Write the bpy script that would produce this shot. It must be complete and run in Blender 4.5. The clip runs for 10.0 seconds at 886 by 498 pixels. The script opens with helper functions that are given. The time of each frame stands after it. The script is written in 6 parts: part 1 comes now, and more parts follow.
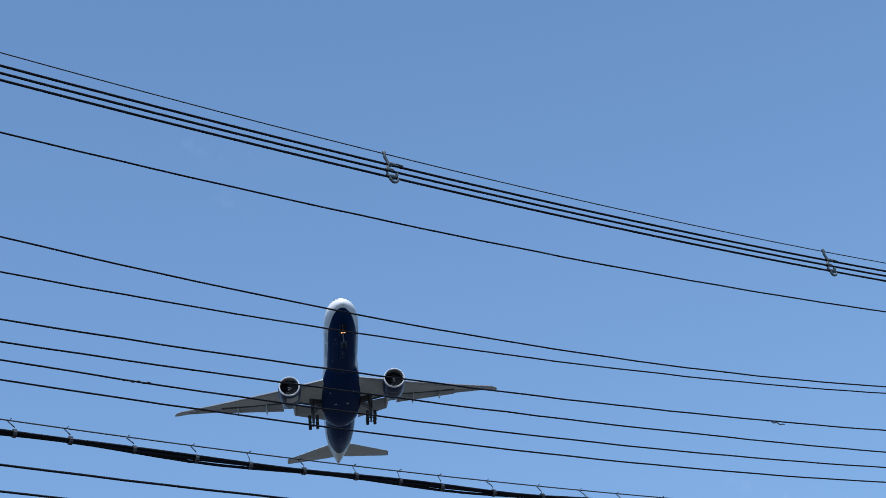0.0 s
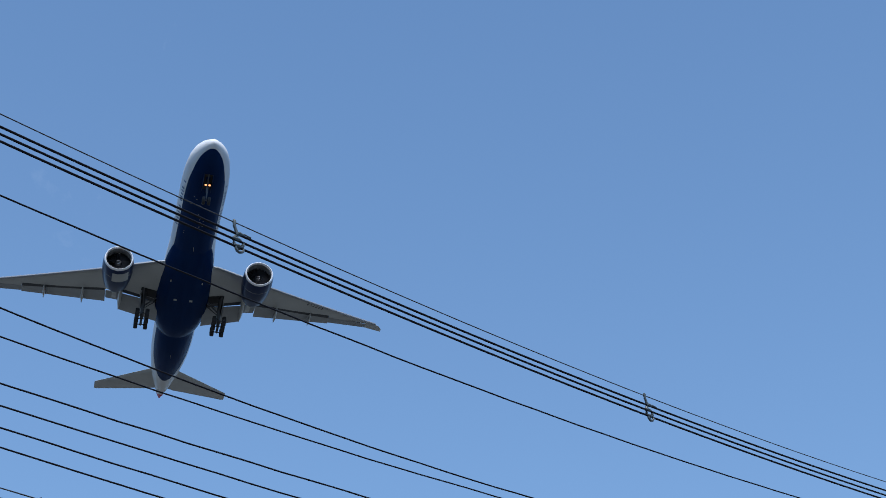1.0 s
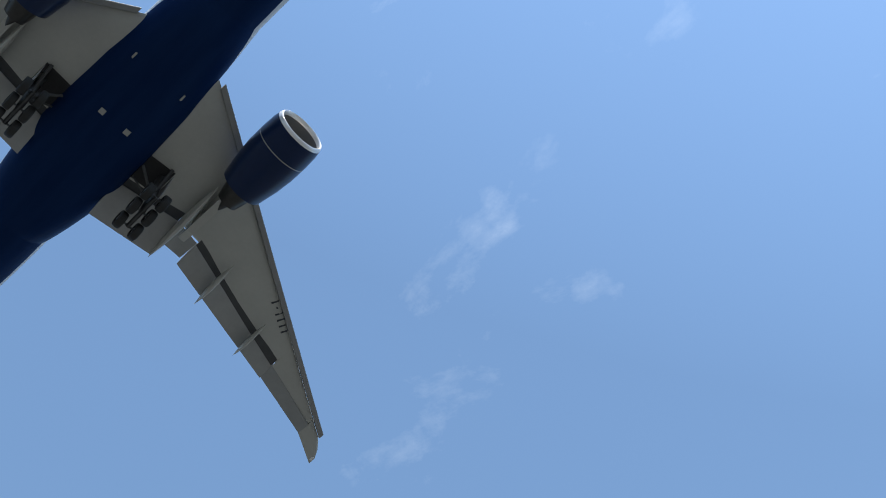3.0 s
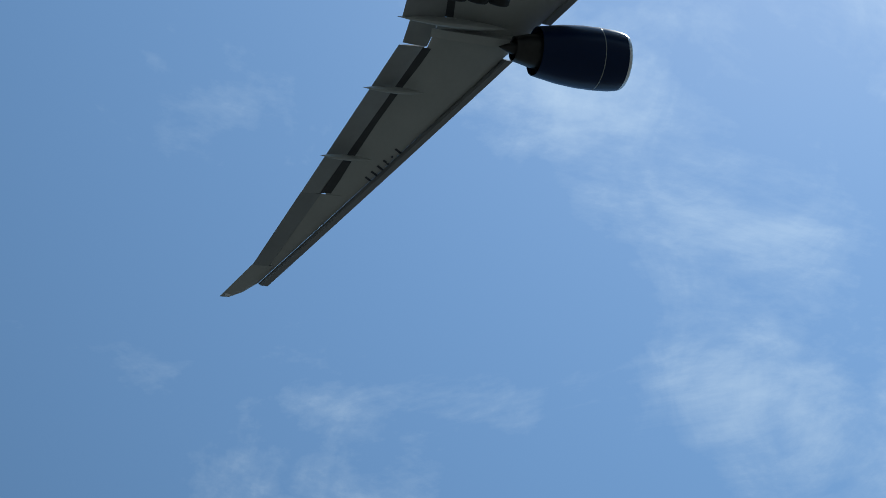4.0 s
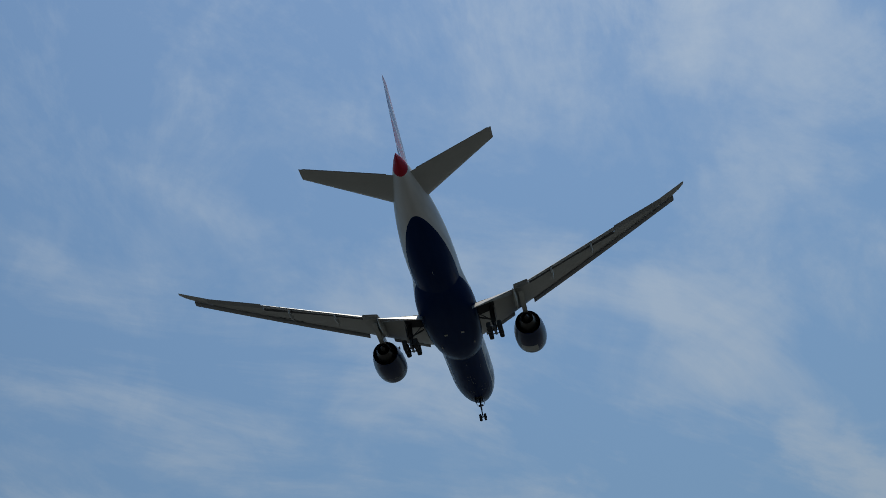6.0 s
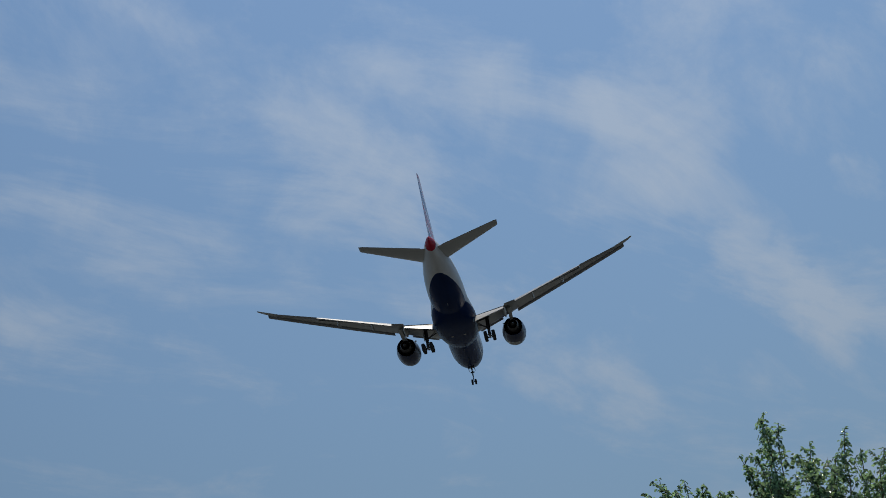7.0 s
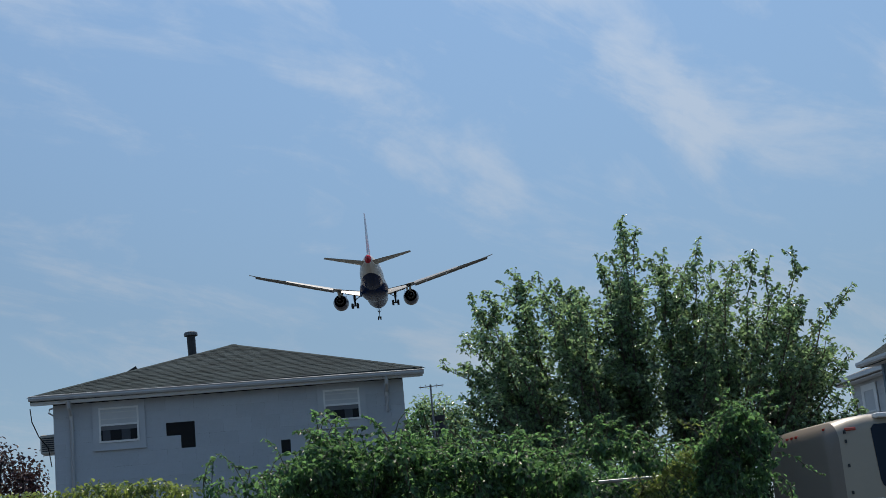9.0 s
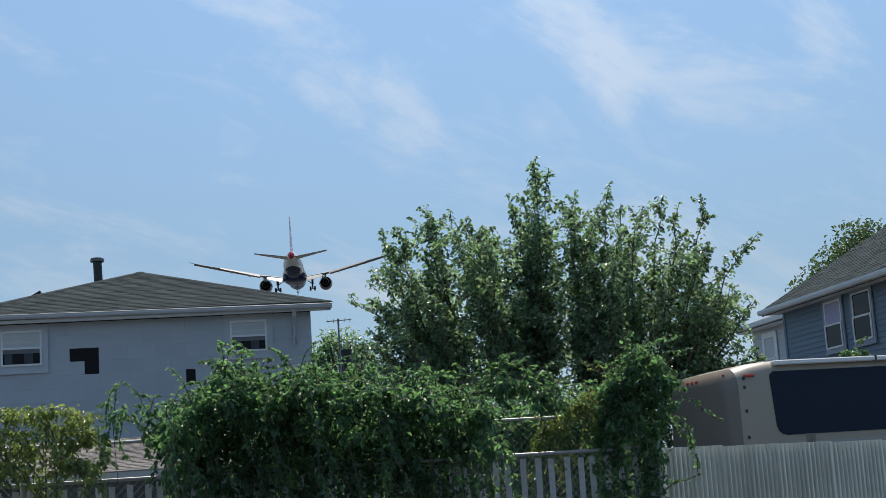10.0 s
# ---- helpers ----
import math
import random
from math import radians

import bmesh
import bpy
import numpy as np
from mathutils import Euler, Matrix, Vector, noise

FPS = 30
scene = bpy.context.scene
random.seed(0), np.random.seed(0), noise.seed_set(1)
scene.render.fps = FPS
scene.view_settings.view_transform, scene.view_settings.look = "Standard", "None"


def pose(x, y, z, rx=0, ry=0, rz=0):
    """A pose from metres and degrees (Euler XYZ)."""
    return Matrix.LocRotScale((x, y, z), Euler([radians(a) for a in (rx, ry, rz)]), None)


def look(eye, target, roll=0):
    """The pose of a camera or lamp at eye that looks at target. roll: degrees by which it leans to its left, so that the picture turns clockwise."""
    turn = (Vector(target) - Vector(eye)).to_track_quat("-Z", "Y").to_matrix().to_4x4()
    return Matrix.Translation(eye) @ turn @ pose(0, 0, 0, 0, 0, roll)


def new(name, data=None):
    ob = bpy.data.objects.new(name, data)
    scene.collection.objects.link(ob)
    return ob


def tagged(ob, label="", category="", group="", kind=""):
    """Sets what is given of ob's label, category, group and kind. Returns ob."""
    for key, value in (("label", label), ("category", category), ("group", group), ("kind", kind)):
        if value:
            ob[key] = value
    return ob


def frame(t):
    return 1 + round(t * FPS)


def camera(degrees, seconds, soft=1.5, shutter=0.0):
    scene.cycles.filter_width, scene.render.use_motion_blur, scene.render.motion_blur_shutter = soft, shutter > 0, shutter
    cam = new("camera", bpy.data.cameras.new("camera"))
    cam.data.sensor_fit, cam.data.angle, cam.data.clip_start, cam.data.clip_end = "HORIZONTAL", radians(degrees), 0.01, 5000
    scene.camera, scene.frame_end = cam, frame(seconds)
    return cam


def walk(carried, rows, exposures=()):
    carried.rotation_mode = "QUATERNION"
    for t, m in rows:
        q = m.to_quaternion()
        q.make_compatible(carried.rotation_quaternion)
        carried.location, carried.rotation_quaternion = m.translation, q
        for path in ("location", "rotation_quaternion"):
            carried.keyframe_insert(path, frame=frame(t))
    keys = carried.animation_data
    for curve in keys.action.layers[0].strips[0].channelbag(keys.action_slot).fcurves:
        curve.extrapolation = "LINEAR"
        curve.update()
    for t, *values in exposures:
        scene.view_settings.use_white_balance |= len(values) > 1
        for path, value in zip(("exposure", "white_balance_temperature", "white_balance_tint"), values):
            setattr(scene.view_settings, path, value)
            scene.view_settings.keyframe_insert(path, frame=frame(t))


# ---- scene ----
EYE = 1.6
cam = camera(33.31, 10.0, soft=0.75)
PATH = [
    (0.0, pose(0, 0, EYE, 117.974, 6.825, 175.962)),
    (0.5, pose(0, 0, EYE, 118.822, 4.131, 171.882)),
    (1.0, pose(0, 0, EYE, 120.871, 0.855, 165.513)),
    (1.5, pose(0, 0, EYE, 126.870, -2.057, 159.921)),
    (2.0, pose(0, 0, EYE, 135.705, -3.086, 155.658)),
    (2.5, pose(0, 0, EYE, 144.532, -2.389, 148.693)),
    (3.0, pose(0, 0, EYE, 152.564, -0.481, 134.232)),
    (3.2, pose(0, 0, EYE, 155.354, 1.133, 126.991)),
    (4.3, pose(0, 0, EYE, 152.759, 14.199, 59.366)),
    (4.5, pose(0, 0, EYE, 149.601, 14.700, 47.932)),
    (5.0, pose(0, 0, EYE, 137.173, 14.488, 24.085)),
    (5.5, pose(0, 0, EYE, 123.373, 11.554, 12.369)),
    (6.0, pose(0, 0, EYE, 119.434, 9.447, 8.997)),
    (6.2, pose(0, 0, EYE, 117.808, 8.687, 8.020)),
    (7.3, pose(0, 0, EYE, 110.270, 10.092, 6.080)),
    (7.5, pose(0, 0, EYE, 109.699, 9.744, 5.401)),
    (8.0, pose(0, 0, EYE, 107.801, 8.772, 3.299)),
    (8.5, pose(0, 0, EYE, 105.196, 7.320, 1.509)),
    (9.0, pose(0, 0, EYE, 102.113, 5.173, 0.005)),
    (9.5, pose(0, 0, EYE, 100.303, 3.976, -2.025)),
    (10.0, pose(0, 0, EYE, 99.358, 3.753, -3.760)),
]
EXPOSURES = [
    (0.0, 0.14, 5980, 12), (0.5, 0.1, 5980, 12), (1.5, 0.26, 6130, 12), (2.5, 0.66, 6650, 11), (3.2, 0.6, 6950, 9), (4.3, -0.66, 6250, -2), (4.5, -0.64, 6250, -3),
    (5.0, -0.86, 6350, -1), (5.5, -0.9, 6650, 3), (6.2, -0.93, 6950, 8), (7.5, -0.8, 7000, 10), (8.0, -0.74, 7000, 10), (8.5, -0.56, 7050, 11), (9.0, -0.36, 7100, 11), (10.0, -0.04, 7150, 11),
]
walk(cam, PATH, EXPOSURES)

# ---- world and sun ----
SUN_AZ, SUN_EL = radians(10.9), radians(62.4)
SUN_DIR = Vector((math.sin(SUN_AZ) * math.cos(SUN_EL), math.cos(SUN_AZ) * math.cos(SUN_EL), math.sin(SUN_EL)))


def link(nt, a, b):
    nt.links.new(a, b)


def math_node(nt, op, a, b=None, clamp=False):
    n = nt.nodes.new("ShaderNodeMath")
    n.operation, n.use_clamp = op, clamp
    for k, v in enumerate((a, b)):
        if v is None:
            continue
        if isinstance(v, (int, float)):
            n.inputs[k].default_value = v
        else:
            nt.links.new(v, n.inputs[k])
    return n.outputs[0]


def ramp_node(nt, fac, stops):
    n = nt.nodes.new("ShaderNodeValToRGB")
    while len(n.color_ramp.elements) > len(stops):
        n.color_ramp.elements.remove(n.color_ramp.elements[-1])
    while len(n.color_ramp.elements) < len(stops):
        n.color_ramp.elements.new(1.0)
    for e, (p, c) in zip(n.color_ramp.elements, stops):
        e.position = p
        e.color = (c, c, c, 1) if isinstance(c, (int, float)) else (*c, 1)
    nt.links.new(fac, n.inputs[0])
    return n.outputs[0]


def sky_dir(az, el):
    az, el = radians(az), radians(el)
    return (math.sin(az) * math.cos(el), math.cos(az) * math.cos(el), math.sin(el))


def build_world():
    w = bpy.data.worlds.new("summer_sky")
    scene.world = w
    w.use_nodes = True
    nt = w.node_tree
    nt.nodes.clear()
    out = nt.nodes.new("ShaderNodeOutputWorld")
    bg = nt.nodes.new("ShaderNodeBackground")
    sky = nt.nodes.new("ShaderNodeTexSky")
    sky.sky_type = "NISHITA"
    sky.sun_disc = False
    sky.sun_elevation, sky.sun_rotation = SUN_EL, SUN_AZ
    sky.air_density, sky.dust_density, sky.ozone_density = 1.0, 0.25, 3.0
    bg.inputs["Strength"].default_value = 0.15
    co = nt.nodes.new("ShaderNodeTexCoord")
    sep = nt.nodes.new("ShaderNodeSeparateXYZ")
    link(nt, co.outputs["Generated"], sep.inputs[0])
    # clouds lie on a high flat layer: the direction over its height, stretched along their drift
    zc = math_node(nt, "MAXIMUM", sep.outputs[2], 0.06)
    zc = math_node(nt, "ADD", zc, 0.2)
    lay = nt.nodes.new("ShaderNodeCombineXYZ")
    link(nt, math_node(nt, "DIVIDE", sep.outputs[0], zc), lay.inputs[0])
    link(nt, math_node(nt, "DIVIDE", sep.outputs[1], zc), lay.inputs[1])
    mp = nt.nodes.new("ShaderNodeMapping")
    mp.inputs["Rotation"].default_value = (0, 0, radians(-28))
    mp.inputs["Scale"].default_value = (1.9, 0.85, 1)
    link(nt, lay.outputs[0], mp.inputs[0])
    n1 = nt.nodes.new("ShaderNodeTexNoise")
    n1.inputs["Scale"].default_value = 3.0
    n1.inputs["Detail"].default_value = 13
    n1.inputs["Roughness"].default_value = 0.66
    n1.inputs["Distortion"].default_value = 0.35
    link(nt, mp.outputs[0], n1.inputs["Vector"])
    mp2 = nt.nodes.new("ShaderNodeMapping")
    mp2.vector_type = "TEXTURE"
    mp2.inputs["Rotation"].default_value = (0, 0, radians(-42))
    mp2.inputs["Scale"].default_value = (0.56, 1.45, 1)
    link(nt, lay.outputs[0], mp2.inputs[0])
    n1b = nt.nodes.new("ShaderNodeTexNoise")
    n1b.inputs["Scale"].default_value = 2.6
    n1b.inputs["Detail"].default_value = 13
    n1b.inputs["Roughness"].default_value = 0.64
    n1b.inputs["Distortion"].default_value = 0.5
    link(nt, mp2.outputs[0], n1b.inputs["Vector"])
    turn = nt.nodes.new("ShaderNodeMapRange")
    turn.inputs["From Min"].default_value, turn.inputs["From Max"].default_value = 0.42, 0.62
    link(nt, sep.outputs[2], turn.inputs["Value"])
    streak = nt.nodes.new("ShaderNodeMix")
    link(nt, turn.outputs[0], streak.inputs["Factor"])
    link(nt, n1b.outputs[0], streak.inputs["A"])
    link(nt, n1.outputs[0], streak.inputs["B"])
    n2 = nt.nodes.new("ShaderNodeTexNoise")
    n2.inputs["Scale"].default_value = 0.9
    n2.inputs["Detail"].default_value = 3
    link(nt, mp2.outputs[0], n2.inputs["Vector"])
    n3 = nt.nodes.new("ShaderNodeTexNoise")
    n3.inputs["Scale"].default_value = 13
    n3.inputs["Detail"].default_value = 10
    n3.inputs["Roughness"].default_value = 0.6
    n3.inputs["Distortion"].default_value = 0.8
    link(nt, co.outputs["Generated"], n3.inputs["Vector"])
    # thicker patches lower the threshold of the wisps about a direction of the sky
    curl = nt.nodes.new("ShaderNodeTexNoise")
    curl.inputs["Scale"].default_value, curl.inputs["Detail"].default_value, curl.inputs["Roughness"].default_value = 17, 7, 0.66
    link(nt, co.outputs["Generated"], curl.inputs["Vector"])
    off = nt.nodes.new("ShaderNodeVectorMath")
    off.operation = "MULTIPLY_ADD"
    off.inputs[1].default_value, off.inputs[2].default_value = (0.045, 0.045, 0.045), (-0.0225, -0.0225, -0.0225)
    link(nt, curl.outputs["Color"], off.inputs[0])
    torn = nt.nodes.new("ShaderNodeVectorMath")
    link(nt, co.outputs["Generated"], torn.inputs[0])
    link(nt, off.outputs[0], torn.inputs[1])
    unit = nt.nodes.new("ShaderNodeVectorMath")
    unit.operation = "NORMALIZE"
    link(nt, torn.outputs[0], unit.inputs[0])
    total = None
    for az, el, size, gain in CLOUDS:
        dot = nt.nodes.new("ShaderNodeVectorMath")
        dot.operation = "DOT_PRODUCT"
        dot.inputs[1].default_value = sky_dir(az, el)
        link(nt, unit.outputs[0], dot.inputs[0])
        m = nt.nodes.new("ShaderNodeMapRange")
        m.interpolation_type = "SMOOTHSTEP"
        m.inputs["From Min"].default_value = math.cos(radians(size * 1.4))
        m.inputs["From Max"].default_value = 1.0
        m.inputs["To Max"].default_value = gain
        link(nt, dot.outputs["Value"], m.inputs["Value"])
        total = m.outputs[0] if total is None else math_node(nt, "MAXIMUM", total, m.outputs[0])
    # the veil is thick to the south and thins out to the north
    veil = nt.nodes.new("ShaderNodeMapRange")
    veil.inputs["From Min"].default_value = -0.25
    veil.inputs["From Max"].default_value = 0.45
    veil.inputs["To Min"].default_value = -0.34
    veil.inputs["To Max"].default_value = 0.0
    link(nt, sep.outputs[1], veil.inputs["Value"])
    sharp = math_node(nt, "ADD", math_node(nt, "MULTIPLY", math_node(nt, "SUBTRACT", streak.outputs["Result"], 0.5), 1.9), 0.5)
    level = math_node(nt, "ADD", sharp, math_node(nt, "MULTIPLY", math_node(nt, "SUBTRACT", n2.outputs[0], 0.5), 0.7))
    level = math_node(nt, "ADD", level, math_node(nt, "MULTIPLY", math_node(nt, "SUBTRACT", n3.outputs[0], 0.5), 0.6))
    level = math_node(nt, "ADD", level, veil.outputs[0])
    level = math_node(nt, "ADD", level, math_node(nt, "SUBTRACT", math_node(nt, "MULTIPLY", total, 0.25), 0.035))
    cover = ramp_node(nt, level, [(0.44, 0.0), (0.56, 0.16), (0.72, 0.5), (0.95, 0.9)])
    cover = math_node(nt, "MULTIPLY", cover, CLOUD_GAIN, clamp=True)
    # summer haze, thicker towards the horizon
    low = math_node(nt, "SUBTRACT", 1.0, sep.outputs[2], clamp=True)
    haze = math_node(nt, "ADD", math_node(nt, "MULTIPLY", math_node(nt, "POWER", low, 2.0), HAZE[1]), HAZE[0], clamp=True)
    hazy = nt.nodes.new("ShaderNodeMix")
    hazy.data_type = "RGBA"
    hazy.inputs["B"].default_value = (*HAZE_COLOUR, 1)
    link(nt, haze, hazy.inputs["Factor"])
    mix = nt.nodes.new("ShaderNodeMix")
    mix.data_type = "RGBA"
    link(nt, cover, mix.inputs["Factor"])
    sat = nt.nodes.new("ShaderNodeHueSaturation")
    sat.inputs["Saturation"].default_value = 1.12
    link(nt, sky.outputs[0], sat.inputs["Color"])
    link(nt, sat.outputs[0], hazy.inputs["A"])
    link(nt, hazy.outputs["Result"], mix.inputs["A"])
    mix.inputs["B"].default_value = (*CLOUD_COLOUR, 1)
    # the sky brightens towards the sun
    dot = nt.nodes.new("ShaderNodeVectorMath")
    dot.operation = "DOT_PRODUCT"
    dot.inputs[1].default_value = SUN_DIR
    link(nt, co.outputs["Generated"], dot.inputs[0])
    glow = nt.nodes.new("ShaderNodeMapRange")
    glow.inputs["From Min"].default_value, glow.inputs["From Max"].default_value = 0.58, 0.95
    glow.inputs["To Min"].default_value, glow.inputs["To Max"].default_value = 0.9, 1.5
    link(nt, dot.outputs["Value"], glow.inputs["Value"])
    bright = nt.nodes.new("ShaderNodeVectorMath")
    bright.operation = "SCALE"
    link(nt, mix.outputs["Result"], bright.inputs[0])
    link(nt, glow.outputs[0], bright.inputs["Scale"])
    link(nt, bright.outputs[0], bg.inputs[0])
    link(nt, bg.outputs[0], out.inputs[0])


CLOUD_COLOUR = (4.25, 5.0, 6.1)
CLOUD_GAIN, HAZE, HAZE_COLOUR = 0.62, (0.22, 0.62), (1.85, 3.1, 4.75)
CLOUDS = [  # azimuth, elevation, radius in degrees, thickness
    (-38.1, 68.3, 3.5, 0.8), (-37, 65.2, 3.5, 1.0), (-36, 62.5, 3.5, 1.0), (-35, 60.5, 3, 0.9), (-36.9, 58, 3, 0.8), (-39, 55.5, 3, 0.8), (-40, 52, 3, 0.7), (-61.9, 57.5, 4, 0.6), (-33, 57, 3, 0.6),
    (-15.2, 53.8, 3, 0.5), (-8.7, 56, 3, 0.5), (4.4, 44.2, 3, 0.5), (-23.4, 48.9, 3, 0.6), (-31, 43.8, 4, 0.7), (-28.4, 47.4, 3.5, 0.7), (10.5, 38.8, 2.4, 0.8), (9.8, 35.2, 2.4, 0.7), (14.1, 32.5, 2.6, 0.9), (12, 30, 2, 0.6),
    (9.1, 28.1, 1.8, 0.9), (8.2, 26.3, 2, 0.9), (8.2, 24, 1.8, 0.8), (-5.3, 27.5, 3, 0.6), (-3.5, 24.5, 2.4, 0.6), (0.8, 25.8, 2, 0.4),
    (-7.2, 23.1, 2, 0.8), (-5.3, 22, 2, 0.8), (-4.2, 20.8, 1.8, 0.9), (-2.5, 19.3, 1.7, 1.0), (-1.2, 18.2, 1.6, 1.0), (0.5, 16.7, 1.6, 0.9), (1.8, 15.7, 1.5, 0.75), (3, 14.8, 1.5, 0.65), (1.2, 19.7, 1.3, 0.6),
    (6.3, 25.2, 1.8, 0.8), (5.5, 22.2, 1.8, 0.8), (3.4, 23.1, 1.6, 0.5), (5.3, 20.7, 1.2, 0.6), (9.2, 18.6, 1.2, 0.95), (10, 17.7, 1.2, 1.0), (10.8, 16.3, 1.2, 0.95), (11.6, 15, 1.3, 0.9), (9.4, 13.8, 1.5, 0.5),
    (13.9, 20.3, 1.0, 0.95), (20.3, 16.3, 1.5, 0.8), (-138.4, 61.2, 1.4, 0.95), (-136.4, 62.5, 1.7, 0.85), (-132.5, 63.8, 1.4, 0.7), (-147.4, 67.5, 0.9, 0.8), (-142, 68.5, 0.9, 0.8), (-137, 69.4, 0.9, 0.7), (-122.3, 60.2, 1.0, 0.6),
]
build_world()

sun = new("sun", bpy.data.lights.new("sun", "SUN"))
sun.data.energy, sun.data.angle, sun.data.color = 4.8, radians(0.6), (1.0, 0.95, 0.87)
sun.matrix_world = look(SUN_DIR * 50, (0, 0, 0))

# ---- materials ----
def material(name, colour, rough=0.6, metal=0.0, grain=0.0, grain_scale=8.0, stain=0.0, stain_scale=0.6, bump=0.0, bump_scale=40.0,
             random_tint=0.0, per_island=False, coat=0.0, emit=None, glass=False, translucent=0.0, glow_through=(1.9, 1.9, 0.9)):
    m = bpy.data.materials.new(name)
    m.use_nodes = True
    nt = m.node_tree
    b = nt.nodes["Principled BSDF"]
    b.inputs["Roughness"].default_value, b.inputs["Metallic"].default_value = rough, metal
    b.inputs["Coat Weight"].default_value = coat
    b.inputs["Base Color"].default_value = (*colour, 1)
    if glass:
        b.inputs["Transmission Weight"].default_value = 1.0
        b.inputs["IOR"].default_value = 1.45
    if emit:
        b.inputs["Emission Color"].default_value = (*emit[0], 1)
        b.inputs["Emission Strength"].default_value = emit[1]
    co = nt.nodes.new("ShaderNodeTexCoord")
    hsv = None

    def noise_tex(scale, detail=5):
        n = nt.nodes.new("ShaderNodeTexNoise")
        n.inputs["Scale"].default_value, n.inputs["Detail"].default_value = scale, detail
        nt.links.new(co.outputs["Object"], n.inputs["Vector"])
        return n.outputs[0]

    value = None
    for amount, scale in ((grain, grain_scale), (stain, stain_scale)):
        if amount:
            v = math_node(nt, "MULTIPLY", math_node(nt, "SUBTRACT", noise_tex(scale), 0.5), amount * 2)
            value = v if value is None else math_node(nt, "ADD", value, v)
    if random_tint:
        if per_island:
            r = nt.nodes.new("ShaderNodeNewGeometry").outputs["Random Per Island"]
        else:
            r = nt.nodes.new("ShaderNodeObjectInfo").outputs["Random"]
        v = math_node(nt, "MULTIPLY", math_node(nt, "SUBTRACT", r, 0.5), random_tint * 2)
        value = v if value is None else math_node(nt, "ADD", value, v)
    if value is not None:
        hsv = nt.nodes.new("ShaderNodeHueSaturation")
        hsv.inputs["Color"].default_value = (*colour, 1)
        nt.links.new(math_node(nt, "ADD", value, 1.0), hsv.inputs["Value"])
        nt.links.new(hsv.outputs[0], b.inputs["Base Color"])
    if bump:
        bn = nt.nodes.new("ShaderNodeBump")
        bn.inputs["Strength"].default_value = bump
        bn.inputs["Distance"].default_value = 0.02
        nt.links.new(noise_tex(bump_scale, 6), bn.inputs["Height"])
        nt.links.new(bn.outputs[0], b.inputs["Normal"])
    if translucent:
        tr = nt.nodes.new("ShaderNodeBsdfTranslucent")
        tr.inputs[0].default_value = (*[a * g for a, g in zip(colour, glow_through)], 1)
        if hsv:
            h2 = nt.nodes.new("ShaderNodeHueSaturation")
            h2.inputs["Color"].default_value = (*[a * g for a, g in zip(colour, glow_through)], 1)
            nt.links.new(hsv.inputs["Value"].links[0].from_socket, h2.inputs["Value"])
            nt.links.new(h2.outputs[0], tr.inputs[0])
        mix = nt.nodes.new("ShaderNodeMixShader")
        mix.inputs[0].default_value = translucent
        nt.links.new(b.outputs[0], mix.inputs[1])
        nt.links.new(tr.outputs[0], mix.inputs[2])
        nt.links.new(mix.outputs[0], nt.nodes["Material Output"].inputs[0])
    return m


